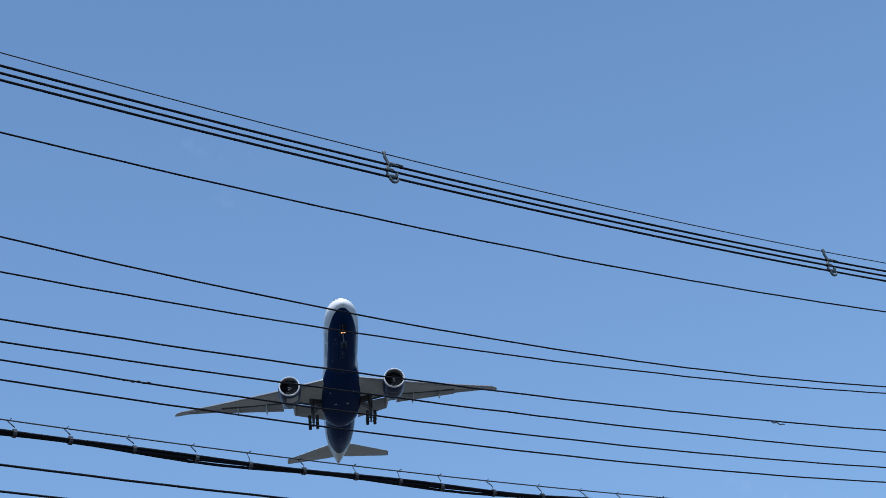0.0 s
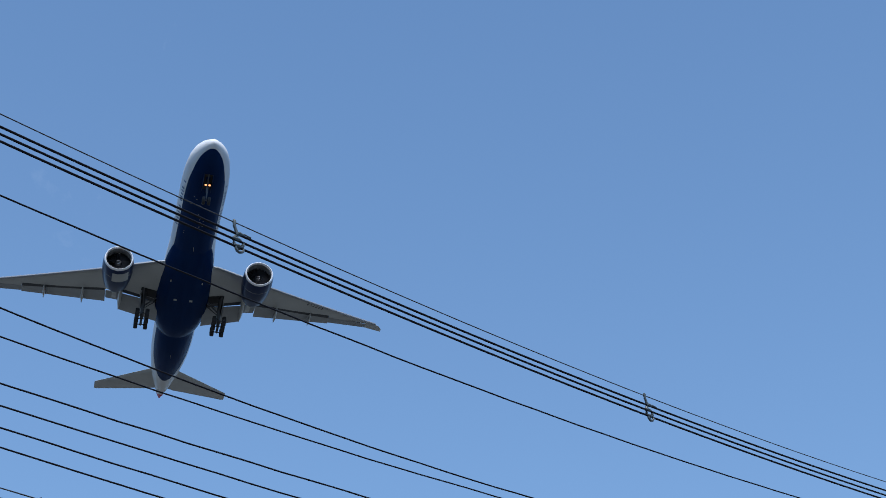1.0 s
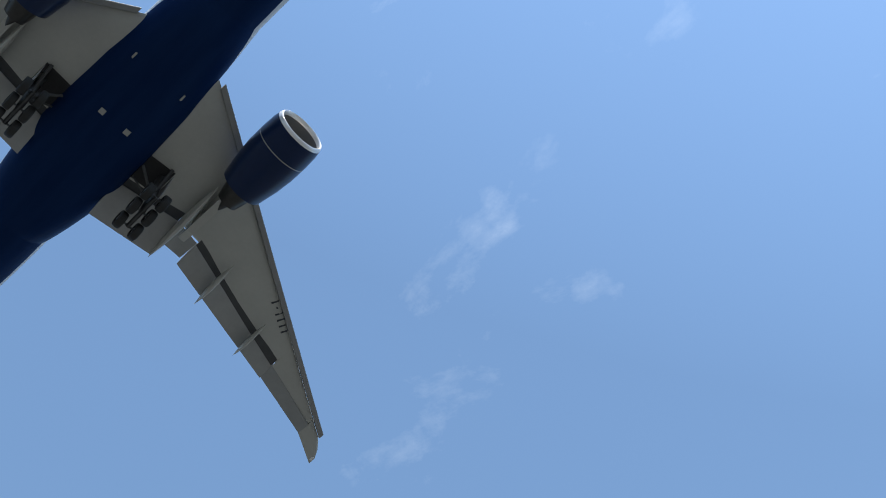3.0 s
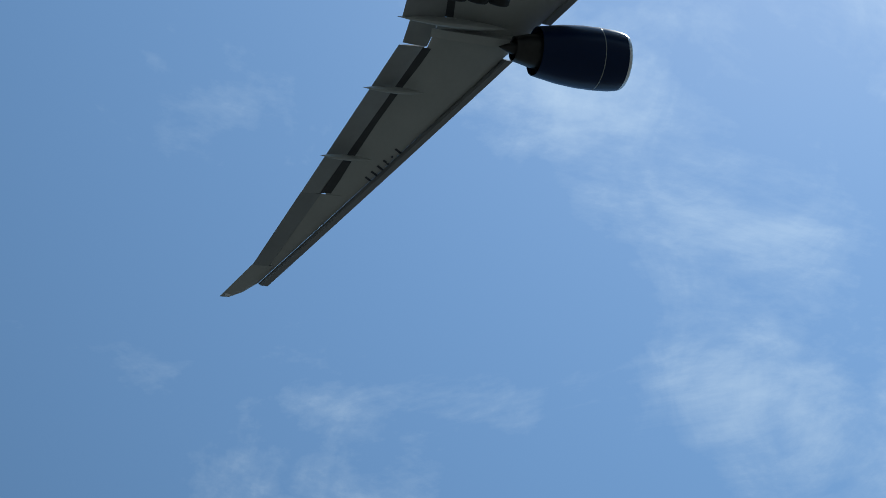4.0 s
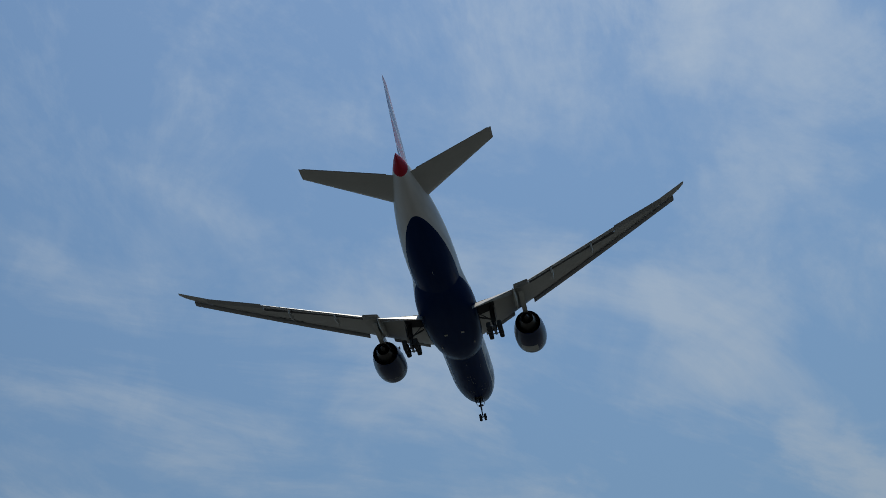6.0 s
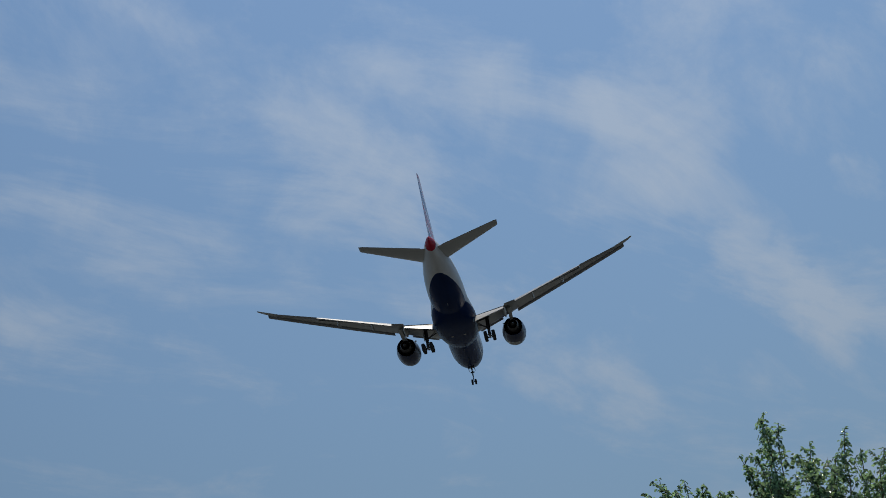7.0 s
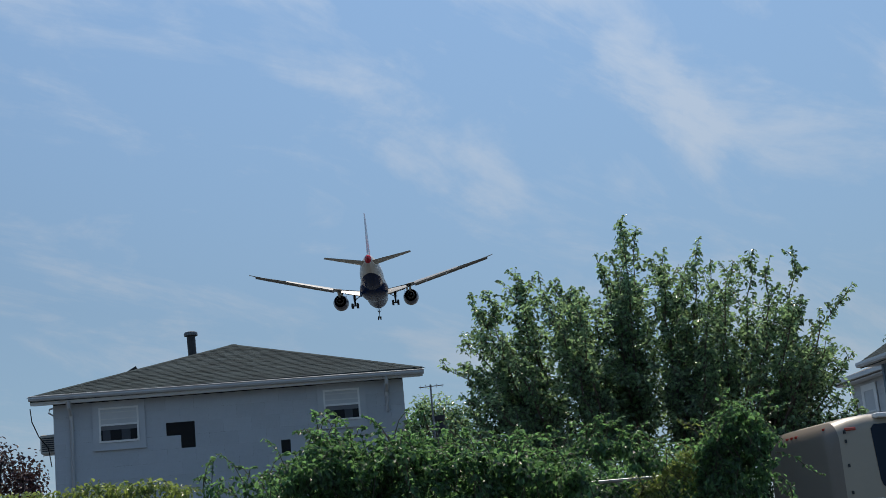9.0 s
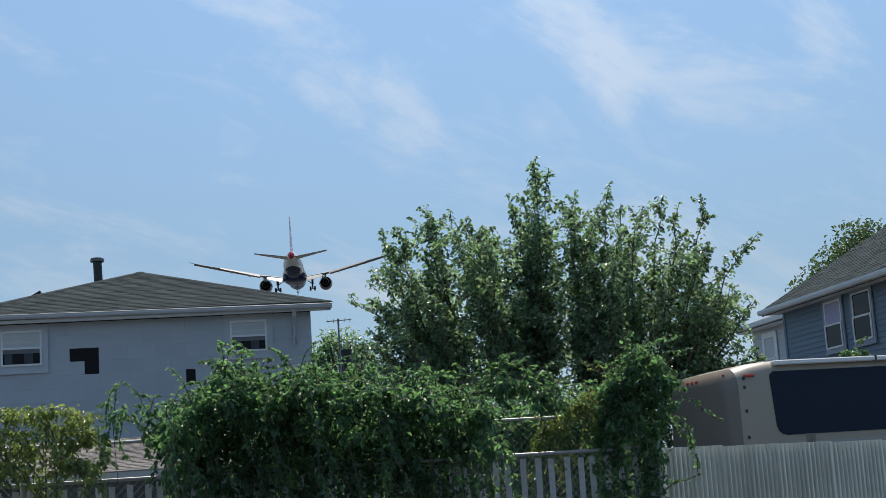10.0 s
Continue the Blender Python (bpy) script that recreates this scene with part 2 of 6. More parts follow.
def livery(name, nose_at, low):
    """White upper hull, dark blue belly that starts at height low and climbs aft, red tail cone. nose_at: the y of the nose."""
    m = material(name, (0.8, 0.8, 0.8), rough=0.26)
    nt = m.node_tree
    b = nt.nodes["Principled BSDF"]
    b.inputs["Specular IOR Level"].default_value = 0.012
    co = nt.nodes.new("ShaderNodeTexCoord")
    sep = nt.nodes.new("ShaderNodeSeparateXYZ")
    link(nt, co.outputs["Object"], sep.inputs[0])
    s = math_node(nt, "SUBTRACT", nose_at, sep.outputs[1])
    aft = math_node(nt, "MAXIMUM", math_node(nt, "SUBTRACT", s, 14.0), 0.0)
    fore = math_node(nt, "SUBTRACT", 1.0, math_node(nt, "DIVIDE", s, 5.0), clamp=True)
    line = math_node(nt, "ADD", math_node(nt, "MULTIPLY", aft, 0.013), math_node(nt, "ADD", math_node(nt, "MULTIPLY", fore, 0.45), low))
    above = math_node(nt, "SUBTRACT", sep.outputs[2], line)
    mask = math_node(nt, "GREATER_THAN", above, 0.0)
    dirt = nt.nodes.new("ShaderNodeTexNoise")
    dirt.inputs["Scale"].default_value = 0.5
    dirt.inputs["Detail"].default_value = 8
    mp = nt.nodes.new("ShaderNodeMapping")
    mp.inputs["Scale"].default_value = (1.6, 0.22, 1.6)
    link(nt, co.outputs["Object"], mp.inputs[0])
    link(nt, mp.outputs[0], dirt.inputs["Vector"])
    blue = ramp_node(nt, dirt.outputs[0], [(0.3, (0.004, 0.018, 0.068)), (0.75, (0.008, 0.027, 0.09))])
    white = ramp_node(nt, dirt.outputs[0], [(0.3, (0.54, 0.55, 0.545)), (0.7, (0.68, 0.69, 0.685))])
    mix = nt.nodes.new("ShaderNodeMix")
    mix.data_type = "RGBA"
    link(nt, mask, mix.inputs["Factor"])
    link(nt, blue, mix.inputs["A"])
    link(nt, white, mix.inputs["B"])
    red = nt.nodes.new("ShaderNodeMix")
    red.data_type = "RGBA"
    link(nt, math_node(nt, "GREATER_THAN", s, 71.2), red.inputs["Factor"])
    link(nt, mix.outputs["Result"], red.inputs["A"])
    red.inputs["B"].default_value = (0.45, 0.03, 0.05, 1)
    link(nt, red.outputs["Result"], b.inputs["Base Color"])
    # skin panels: faint joints every 3 m of length
    w = math_node(nt, "FRACT", math_node(nt, "DIVIDE", s, 3.05))
    joint = math_node(nt, "LESS_THAN", w, 0.012)
    bn = nt.nodes.new("ShaderNodeBump")
    bn.inputs["Strength"].default_value, bn.inputs["Distance"].default_value = 0.25, 0.02
    bn.invert = True
    link(nt, joint, bn.inputs["Height"])
    link(nt, bn.outputs[0], b.inputs["Normal"])
    return m


def fin_livery(name):
    """Waving bands of red, white and blue."""
    m = material(name, (0.8, 0.8, 0.8), rough=0.3, coat=0.3)
    nt = m.node_tree
    co = nt.nodes.new("ShaderNodeTexCoord")
    mp = nt.nodes.new("ShaderNodeMapping")
    mp.inputs["Rotation"].default_value = (radians(35), 0, 0)
    link(nt, co.outputs["Object"], mp.inputs[0])
    w = nt.nodes.new("ShaderNodeTexWave")
    w.bands_direction = "Z"
    w.inputs["Scale"].default_value, w.inputs["Distortion"].default_value, w.inputs["Detail"].default_value = 0.075, 2.0, 0
    link(nt, mp.outputs[0], w.inputs["Vector"])
    c = ramp_node(nt, w.outputs["Fac"], [(0.0, (0.02, 0.035, 0.16)), (0.32, (0.02, 0.035, 0.16)), (0.34, (0.75, 0.75, 0.75)),
                                          (0.55, (0.75, 0.75, 0.75)), (0.57, (0.42, 0.03, 0.05)), (1.0, (0.42, 0.03, 0.05))])
    link(nt, c, nt.nodes["Principled BSDF"].inputs["Base Color"])
    return m


M_HULL = livery("airliner_livery", 35.0, -1.8)
M_FIN = fin_livery("fin_paint")
M_BLUE = material("blue_gloss_paint", (0.006, 0.018, 0.06), rough=0.28, stain=0.2, stain_scale=0.7)
M_BLUE.node_tree.nodes["Principled BSDF"].inputs["Specular IOR Level"].default_value = 0.2
M_WING = material("grey_wing_paint", (0.39, 0.395, 0.37), rough=0.42, grain=0.06, grain_scale=3, stain=0.12, stain_scale=0.35)
M_FLAP = material("grey_flap_paint", (0.27, 0.28, 0.28), rough=0.6, grain=0.06, grain_scale=3, stain=0.16, stain_scale=0.5)
M_FLAPDARK = material("dark_grey_flap_paint", (0.29, 0.295, 0.29), rough=0.45, grain=0.06, grain_scale=3, stain=0.2, stain_scale=0.5)
M_SLAT = material("bare_slat_metal", (0.26, 0.265, 0.27), rough=0.4, metal=0.4, stain=0.1, stain_scale=0.8)
M_COVE = material("flap_cove_shade", (0.05, 0.052, 0.055), rough=0.7, stain=0.3, stain_scale=1.5)
M_LIP = material("polished_inlet_lip", (0.8, 0.8, 0.8), rough=0.3, metal=0.35, stain=0.06, stain_scale=2)
M_DUCT = material("inlet_liner_grey", (0.15, 0.155, 0.16), rough=0.5, stain=0.15, stain_scale=1)
M_FAN = material("dark_fan_metal", (0.025, 0.025, 0.028), rough=0.45, metal=0.4)
M_SPIN = material("black_spinner", (0.02, 0.02, 0.022), rough=0.4)
M_CHALK = material("white_marking", (0.75, 0.75, 0.75), rough=0.4)
M_PANEL = material("unpainted_grey_panel", (0.34, 0.35, 0.33), rough=0.4, stain=0.12, stain_scale=1.2)
M_NOZZLE = material("heat_tinted_nozzle", (0.05, 0.048, 0.046), rough=0.35, metal=0.8, stain=0.3, stain_scale=2)
M_TYRE = material("tyre_rubber", (0.018, 0.018, 0.018), rough=0.8, grain=0.2, grain_scale=10)
M_RIM = material("grey_wheel_rim", (0.16, 0.165, 0.17), rough=0.4, metal=0.5)
M_GEAR = material("grey_gear_steel", (0.06, 0.063, 0.066), rough=0.42, metal=0.4, stain=0.25, stain_scale=3)
M_GEARDOOR = material("grey_gear_door", (0.28, 0.29, 0.3), rough=0.45, stain=0.2, stain_scale=2)
M_LAMP = material("landing_lamp", (1, 0.7, 0.4), rough=0.3, emit=((1.0, 0.3, 0.08), 2.0))
M_GLASS_DARK = material("dark_cabin_glass", (0.01, 0.012, 0.015), rough=0.08)
M_WELL = material("wheel_well_shade", (0.02, 0.02, 0.022), rough=0.85, stain=0.3, stain_scale=3)
M_MARK = material("dark_blue_marking", (0.015, 0.03, 0.11), rough=0.35)
M_MARKGREY = material("dark_grey_marking", (0.03, 0.035, 0.045), rough=0.4)
M_CABLE = material("black_cable_sheath", (0.006, 0.006, 0.009), rough=0.6, grain=0.2, grain_scale=4)
M_CABLE.node_tree.nodes["Principled BSDF"].inputs["Specular IOR Level"].default_value = 0.15
M_STRAND = material("weathered_steel_strand", (0.05, 0.052, 0.055), rough=0.5, metal=0.5, grain=0.2, grain_scale=9)
M_SPACER = material("grey_green_spacer_plastic", (0.06, 0.078, 0.085), rough=0.5, stain=0.2, stain_scale=9)
M_POLE = material("weathered_pole_wood", (0.16, 0.11, 0.07), rough=0.85, grain=0.3, grain_scale=6, stain=0.25, stain_scale=1, bump=0.5, bump_scale=20)


# ---- mesh helpers ----
def to_mesh(name, bm, mat, smooth=False):
    me = bpy.data.meshes.new(name)
    bmesh.ops.recalc_face_normals(bm, faces=bm.faces)
    for f in bm.faces:
        f.smooth = smooth
    bm.to_mesh(me)
    bm.free()
    me.materials.append(mat)
    return me


def part(name, bm, mat, parent, label="", smooth=False):
    ob = new(name, bm if isinstance(bm, bpy.types.Mesh) else to_mesh(name, bm, mat, smooth))
    ob.parent = parent
    if smooth:
        for p in ob.data.polygons:
            p.use_smooth = True
        ob.data.set_sharp_from_angle(angle=radians(40))
    return tagged(ob, label)


def thing(name, label, category, at=None, group="", kind=""):
    ob = new(name)
    ob.empty_display_size = 0.3
    if at is not None:
        ob.matrix_world = at
    return tagged(ob, label, category, group, kind)


def box(bm, x0, x1, y0, y1, z0, z1, bevel=0.0):
    v = [bm.verts.new(p) for p in ((x0, y0, z0), (x1, y0, z0), (x1, y1, z0), (x0, y1, z0), (x0, y0, z1), (x1, y0, z1), (x1, y1, z1), (x0, y1, z1))]
    fs = [bm.faces.new([v[i] for i in q]) for q in ((3, 2, 1, 0), (4, 5, 6, 7), (0, 1, 5, 4), (1, 2, 6, 5), (2, 3, 7, 6), (3, 0, 4, 7))]
    if bevel:
        es = list({e for f in fs for e in f.edges})
        bmesh.ops.bevel(bm, geom=es, offset=bevel, segments=1, affect="EDGES")
    return bm


def boxes(*args, bevel=0.0):
    bm = bmesh.new()
    for a in args:
        box(bm, *a, bevel=bevel)
    return bm


def loft(bm, rings, cap=True, closed=True):
    rows = [[bm.verts.new(p) for p in r] for r in rings]
    n = len(rows[0])
    for a, b in zip(rows, rows[1:]):
        for i in range(n if closed else n - 1):
            j = (i + 1) % n
            bm.faces.new((a[i], a[j], b[j], b[i]))
    if cap and closed:
        bm.faces.new(rows[0][::-1])
        bm.faces.new(rows[-1])
    return bm


def tube(bm, points, radius, sides=6, cap=True):
    pts = [Vector(p) for p in points]
    rad = radius if isinstance(radius, (list, tuple)) else [radius] * len(pts)
    rings = []
    for i, p in enumerate(pts):
        d = (pts[min(i + 1, len(pts) - 1)] - pts[max(i - 1, 0)]).normalized()
        a = d.cross(Vector((0, 0, 1)))
        if a.length < 1e-3:
            a = d.cross(Vector((1, 0, 0)))
        a.normalize()
        b = d.cross(a)
        rings.append([p + (a * math.cos(k * math.tau / sides) + b * math.sin(k * math.tau / sides)) * rad[i] for k in range(sides)])
    return loft(bm, rings, cap)


def turned(bm, profile, axis_at, axis="y", sides=32, cap=False):
    """Revolve (along, radius) pairs about an axis through axis_at."""
    c = Vector(axis_at)
    rings = []
    for s, r in profile:
        ring = []
        for k in range(sides):
            a = k * math.tau / sides
            u, v = r * math.cos(a), r * math.sin(a)
            ring.append(c + (Vector((u, s, v)) if axis == "y" else Vector((s, u, v)) if axis == "x" else Vector((u, v, s))))
        rings.append(ring)
    return loft(bm, rings, cap)


# ---- airliner ----
# body space: x to starboard, y forward (35 m behind the nose is 0), z up from the hull's axis; s is the distance behind the nose
HULL = [(0.0, 0.03, -0.64, -0.70), (0.08, 0.28, -0.36, -0.96), (0.3, 0.59, -0.05, -1.24), (0.7, 0.96, 0.26, -1.52), (1.3, 1.34, 0.66, -1.82),
        (2.2, 1.80, 1.32, -2.18), (3.5, 2.27, 2.10, -2.52), (5.0, 2.64, 2.62, -2.79), (7.0, 2.92, 2.94, -2.98), (9.0, 3.05, 3.07, -3.07), (11.0, 3.1, 3.1, -3.1),
        (20, 3.1, 3.1, -3.1), (30, 3.1, 3.1, -3.1), (40, 3.1, 3.1, -3.1), (48, 3.1, 3.1, -3.1), (50, 3.09, 3.1, -3.04), (53, 3.02, 3.1, -2.80), (56, 2.88, 3.1, -2.44),
        (59, 2.66, 3.08, -1.97), (62, 2.36, 3.03, -1.47), (65, 1.97, 2.93, -0.96), (68, 1.48, 2.75, -0.42), (70.5, 1.0, 2.5, 0.02), (72.5, 0.55, 2.12, 0.42), (73.6, 0.24, 1.78, 0.75), (74.2, 0.06, 1.5, 1.0)]
KINK = 10.5


def lerp_table(x, table):
    for (a, va), (b, vb) in zip(table, table[1:]):
        if x <= b:
            return va + (vb - va) * (x - a) / (b - a)
    return table[-1][1]


def wing_z(x):
    d = x - 3.9
    return -1.70 + 0.153 * d + 0.0009 * d * d


def slat_edge(x):
    return 27.1 + 0.686 * (x - 3.9)


WING_FRONT = [(0.0, 24.95), (3.9, 27.7), (8.8, 31.06), (11.0, 32.66), (30.9, 46.36), (31.8, 47.35), (32.3, 48.25)]
WING_BACK = [(0.0, 38.0), (3.2, 38.0), (8.8, 37.5), (8.801, 37.9), (11.0, 38.3), (23.0, 42.95), (23.001, 43.3), (29.3, 45.9), (29.301, 47.06), (32.3, 48.95)]


def foil(x, s0, s1, thick, count=9, droop=0.02):
    """A closed section at span x from s0 to s1, blunt at the back."""
    chord = s1 - s0
    upper, lower = [], []
    for k in range(count):
        c = (k / (count - 1)) ** 1.6
        t = thick * chord * (1.48 * math.sqrt(c) - 0.63 * c - 1.76 * c ** 2 + 1.42 * c ** 3 - 0.5 * c ** 4) + 0.015
        z = wing_z(abs(x)) - droop * chord * c
        upper.append(Vector((x, 35 - s0 - chord * c, z + t * 1.15)))
        lower.append(Vector((x, 35 - s0 - chord * c, z - t * 0.85)))
    return upper + lower[::-1]


def wing_under(x, s):
    a, b = lerp_table(abs(x), WING_FRONT), lerp_table(abs(x), WING_BACK)
    chord = b - a
    c = min(max((s - a) / chord, 0), 1)
    t = 0.115 * chord * (1.48 * math.sqrt(c) - 0.63 * c - 1.76 * c ** 2 + 1.42 * c ** 3 - 0.5 * c ** 4) + 0.015
    return wing_z(abs(x)) - 0.02 * chord * c - t * 0.85


def panel_foil(bm, a0, a1, b0, b1, thick):
    """A flap between its front corners a0, a1 and back corners b0, b1, given as (x, s, z): rounded front, thin back."""
    rings = []
    for k in range(2):
        f, b = (Vector(p) for p in ((a0, b0), (a1, b1))[k])
        up, lo = [], []
        for c in (0, 0.04, 0.15, 0.35, 0.65, 1.0):
            p = f.lerp(b, c)
            t = thick * (1.9 * math.sqrt(c) * (1 - c) + 0.06) * 0.9
            up.append((p.x, 35 - p.y, p.z + t * 0.7))
            lo.append((p.x, 35 - p.y, p.z - t * 0.45))
        rings.append(up + lo[::-1])
    return loft(bm, rings)


def canoe(bm, x, s0, s1, z0, z1, r):
    rings = []
    for k in range(9):
        c = k / 8
        q = r * max(math.sin(math.pi * min(c * 1.02, 1)) ** 0.7, 0.03)
        rings.append([(x + q * 0.62 * math.cos(a), 35 - s0 - (s1 - s0) * c, z0 + (z1 - z0) * c + q * 1.25 * math.sin(a))
                      for a in [i * math.tau / 10 for i in range(10)]])
    return loft(bm, rings)


def wheel(parent, x, s, z, r, w):
    bm = bmesh.new()
    turned(bm, [(-w / 2, r * 0.58), (-w / 2, r * 0.86), (-w * 0.38, r * 0.97), (0, r), (w * 0.38, r * 0.97), (w / 2, r * 0.86), (w / 2, r * 0.58), (-w / 2, r * 0.58)],
           (x, 35 - s, z), "x", 20)
    tyre = part("tyre", bm, M_TYRE, parent, smooth=True)
    bm = bmesh.new()
    turned(bm, [(-w * 0.42, 0.03), (-w * 0.42, r * 0.3), (-w * 0.3, r * 0.6), (w * 0.3, r * 0.6), (w * 0.42, r * 0.3), (w * 0.42, 0.03)], (x, 35 - s, z), "x", 16, cap=True)
    part("rim", bm, M_RIM, tyre, smooth=True)


def rod(bm, a, b, r, sides=8):
    return tube(bm, [(a[0], 35 - a[1], a[2]), (b[0], 35 - b[1], b[2])], r, sides)


def build_airliner():
    plane = thing("airliner", "twin-engine jet airliner, white with dark blue belly, landing gear down", "airplane")
    # hull
    bm = bmesh.new()
    rings = []
    for s, w, top, low in HULL:
        c, h = (top + low) / 2, (top - low) / 2
        rings.append([(w * math.cos(a), 35 - s, c + h * math.sin(a)) for a in [k * math.tau / 64 for k in range(64)]])
    loft(bm, rings)
    hull = part("fuselage", bm, M_HULL, plane, "white hull with glossy dark blue belly", smooth=True)
    # belly fairing between the wings
    bm = bmesh.new()
    rings = []
    for s, w, low, c, e, up in [(22.6, 3.03, -3.03, 0, 1, 3.0), (23.3, 3.12, -3.2, -0.2, 0.97, 2.6), (24.4, 3.2, -3.42, -0.5, 0.93, 2.2), (26.2, 3.34, -3.62, -0.9, 0.86, 1.7), (28.5, 3.5, -3.72, -1.2, 0.8, 1.2),
                                (31, 3.68, -3.76, -1.5, 0.75, 0.8), (35, 3.8, -3.78, -1.55, 0.74, 0.7), (39, 3.82, -3.78, -1.5, 0.75, 0.75), (41.5, 3.68, -3.74, -1.3, 0.79, 1.0), (43.6, 3.42, -3.58, -1.0, 0.86, 1.5),
                                (45.1, 3.22, -3.35, -0.6, 0.93, 2.1), (46.0, 3.1, -3.16, -0.3, 0.97, 2.6), (46.5, 3.03, -3.03, 0, 1, 3.0)]:
        rings.append([(w * math.copysign(abs(math.cos(a)) ** e, math.cos(a)), 35 - s, c + (abs(low - c) if math.sin(a) < 0 else up) * math.copysign(abs(math.sin(a)) ** e, math.sin(a)))
                      for a in [(k + 0.5) * math.tau / 56 for k in range(56)]])
    loft(bm, rings)
    part("belly_fairing", bm, M_HULL, plane, "glossy dark blue wing root fairing", smooth=True)
    # cockpit windows, cabin windows
    for sg in (-1, 1):
        for k in range(3):
            a0, a1 = radians(38 + k * 14), radians(50 + k * 14)
            bm = bmesh.new()
            ring = []
            for s, lift in ((2.15 + 0.25 * (2 - k), 0.02), (3.0 + 0.35 * (2 - k), 0.02)):
                i = [q for q in range(len(HULL) - 1) if HULL[q][0] <= s][-1]
                f = (s - HULL[i][0]) / (HULL[i + 1][0] - HULL[i][0])
                w, top, low = [HULL[i][q] + (HULL[i + 1][q] - HULL[i][q]) * f for q in (1, 2, 3)]
                ring.append([(sg * (w + lift) * math.cos(a), 35 - s, (top + low) / 2 + ((top - low) / 2 + lift) * math.sin(a)) for a in (a0, (a0 + a1) / 2, a1)])
            loft(bm, ring, closed=False)
            part("cockpit_window", bm, M_GLASS_DARK, hull)
        bm = bmesh.new()
        ring = [[(sg * 3.115 * math.cos(a), y, 3.115 * math.sin(a)) for a in (radians(9), radians(12), radians(15))] for y in (-0.13, 0.13)]
        loft(bm, ring, closed=False)
        me = to_mesh("cabin_window", bm, M_GLASS_DARK)
        for k in range(74):
            s = 11.5 + k * 0.53
            if abs(s - 20.5) < 0.5 or abs(s - 36) < 0.5:
                continue
            part("cabin_window", me, None, hull).location.y = 35 - s
        # name on the flank, as plain bars
        for k in range(15):
            if k == 7:
                continue
            s = 8.2 + k * 0.70
            r = 3.02 if s < 9 else 3.11
            bm = bmesh.new()
            lean = 0.18
            loft(bm, [[(sg * (r + 0.015) * math.cos(a), 35 - s - dy - lean * (q - 1), (r + 0.015) * math.sin(a)) for q, a in enumerate((radians(-32), radians(-26), radians(-20)))] for dy in (0, 0.36)], closed=False)
            part("name_bar", bm, M_MARK, hull)
    # small belly fittings
    for sg in (-1, 1):
        part("belly_lamp", boxes((sg * 1.12 - 0.22, sg * 1.12 + 0.22, 0.62, 1.06, -3.80, -3.755)), M_PANEL, plane)
        part("belly_vent", boxes((sg * 2.2 - 0.07, sg * 2.2 + 0.07, 5.2, 5.7, -3.56, -3.48)), M_PANEL, plane)
    for x, s in ((-0.75, 10.0), (-0.4, 9.7), (0.9, 9.8), (1.25, 9.4), (1.0, 11.0), (1.5, 11.3), (0.3, 13.0), (-0.5, 14.6), (-0.1, 14.8), (0.3, 15.0), (-0.5, 15.8), (-0.1, 16.0), (0.3, 16.2), (1.7, 18.0), (1.7, 18.4)):
        z = -math.sqrt(3.1 ** 2 - x * x)
        part("belly_port", boxes((x - 0.05, x + 0.05, 35 - s - 0.05, 35 - s + 0.05, z - 0.02, z + 0.03)), M_PANEL, hull)
    for s, h in ((13.5, 0.35), (21.0, 0.4), (52.0, 0.3)):
        bm = bmesh.new()
        loft(bm, [[(0.03, 35 - s, -3.0), (-0.03, 35 - s, -3.0), (-0.03, 35 - s - 0.5, -3.0), (0.03, 35 - s - 0.5, -3.0)], [(0.01, 35 - s - 0.3, -3.1 - h), (-0.01, 35 - s - 0.3, -3.1 - h), (-0.01, 35 - s - 0.5, -3.1 - h), (0.01, 35 - s - 0.5, -3.1 - h)]])
        part("blade_antenna", bm, M_PANEL, hull)
    for sg in (-1, 1):
        build_wing(plane, sg)
        build_engine(plane, sg)
        build_main_gear(plane, sg)
        # tailplane
        bm = bmesh.new()
        rings = []
        for k in range(5):
            c = k / 4
            x, s0, s1, z = 0.8 + 9.95 * c, 62.9 + 9.2 * c, 70.4 + 4.1 * c, 0.95 + 1.05 * c
            up, lo = [], []
            for q in range(7):
                d = (q / 6) ** 1.5
                t = 0.05 * (s1 - s0) * (2.97 * math.sqrt(d) - 1.26 * d - 3.5 * d ** 2 + 2.84 * d ** 3 - 1.04 * d ** 4) + 0.01
                up.append((sg * x, 35 - s0 - (s1 - s0) * d, z + t))
                lo.append((sg * x, 35 - s0 - (s1 - s0) * d, z - t))
            rings.append(up + lo[::-1])
        loft(bm, rings)
        stab = part("tailplane", bm, M_WING, plane, "grey swept tailplane", smooth=True)
        bm = bmesh.new()
        panel_foil(bm, (sg * 1.7, 68.9, 1.06), (sg * 10.4, 73.55, 1.97), (sg * 1.7, 70.95, 1.05), (sg * 10.4, 74.5, 1.97), 0.12)
        part("elevator", bm, M_FLAP, stab)
    # fin
    bm = bmesh.new()
    rings = []
    for k in range(5):
        c = k / 4
        z, s0, s1 = 2.6 + 10.1 * c, 59.6 + 10.3 * c, 69.6 + 3.27 * c
        up, lo = [], []
        for q in range(8):
            d = (q / 7) ** 1.5
            t = 0.048 * (s1 - s0) * (2.97 * math.sqrt(d) - 1.26 * d - 3.5 * d ** 2 + 2.84 * d ** 3 - 1.04 * d ** 4) + 0.01
            up.append((t, 35 - s0 - (s1 - s0) * d, z))
            lo.append((-t, 35 - s0 - (s1 - s0) * d, z))
        rings.append(up + lo[::-1])
    loft(bm, rings)
    part("tail_fin", bm, M_FIN, plane, "tail fin in waving red, white and blue", smooth=True)
    build_nose_gear(plane)
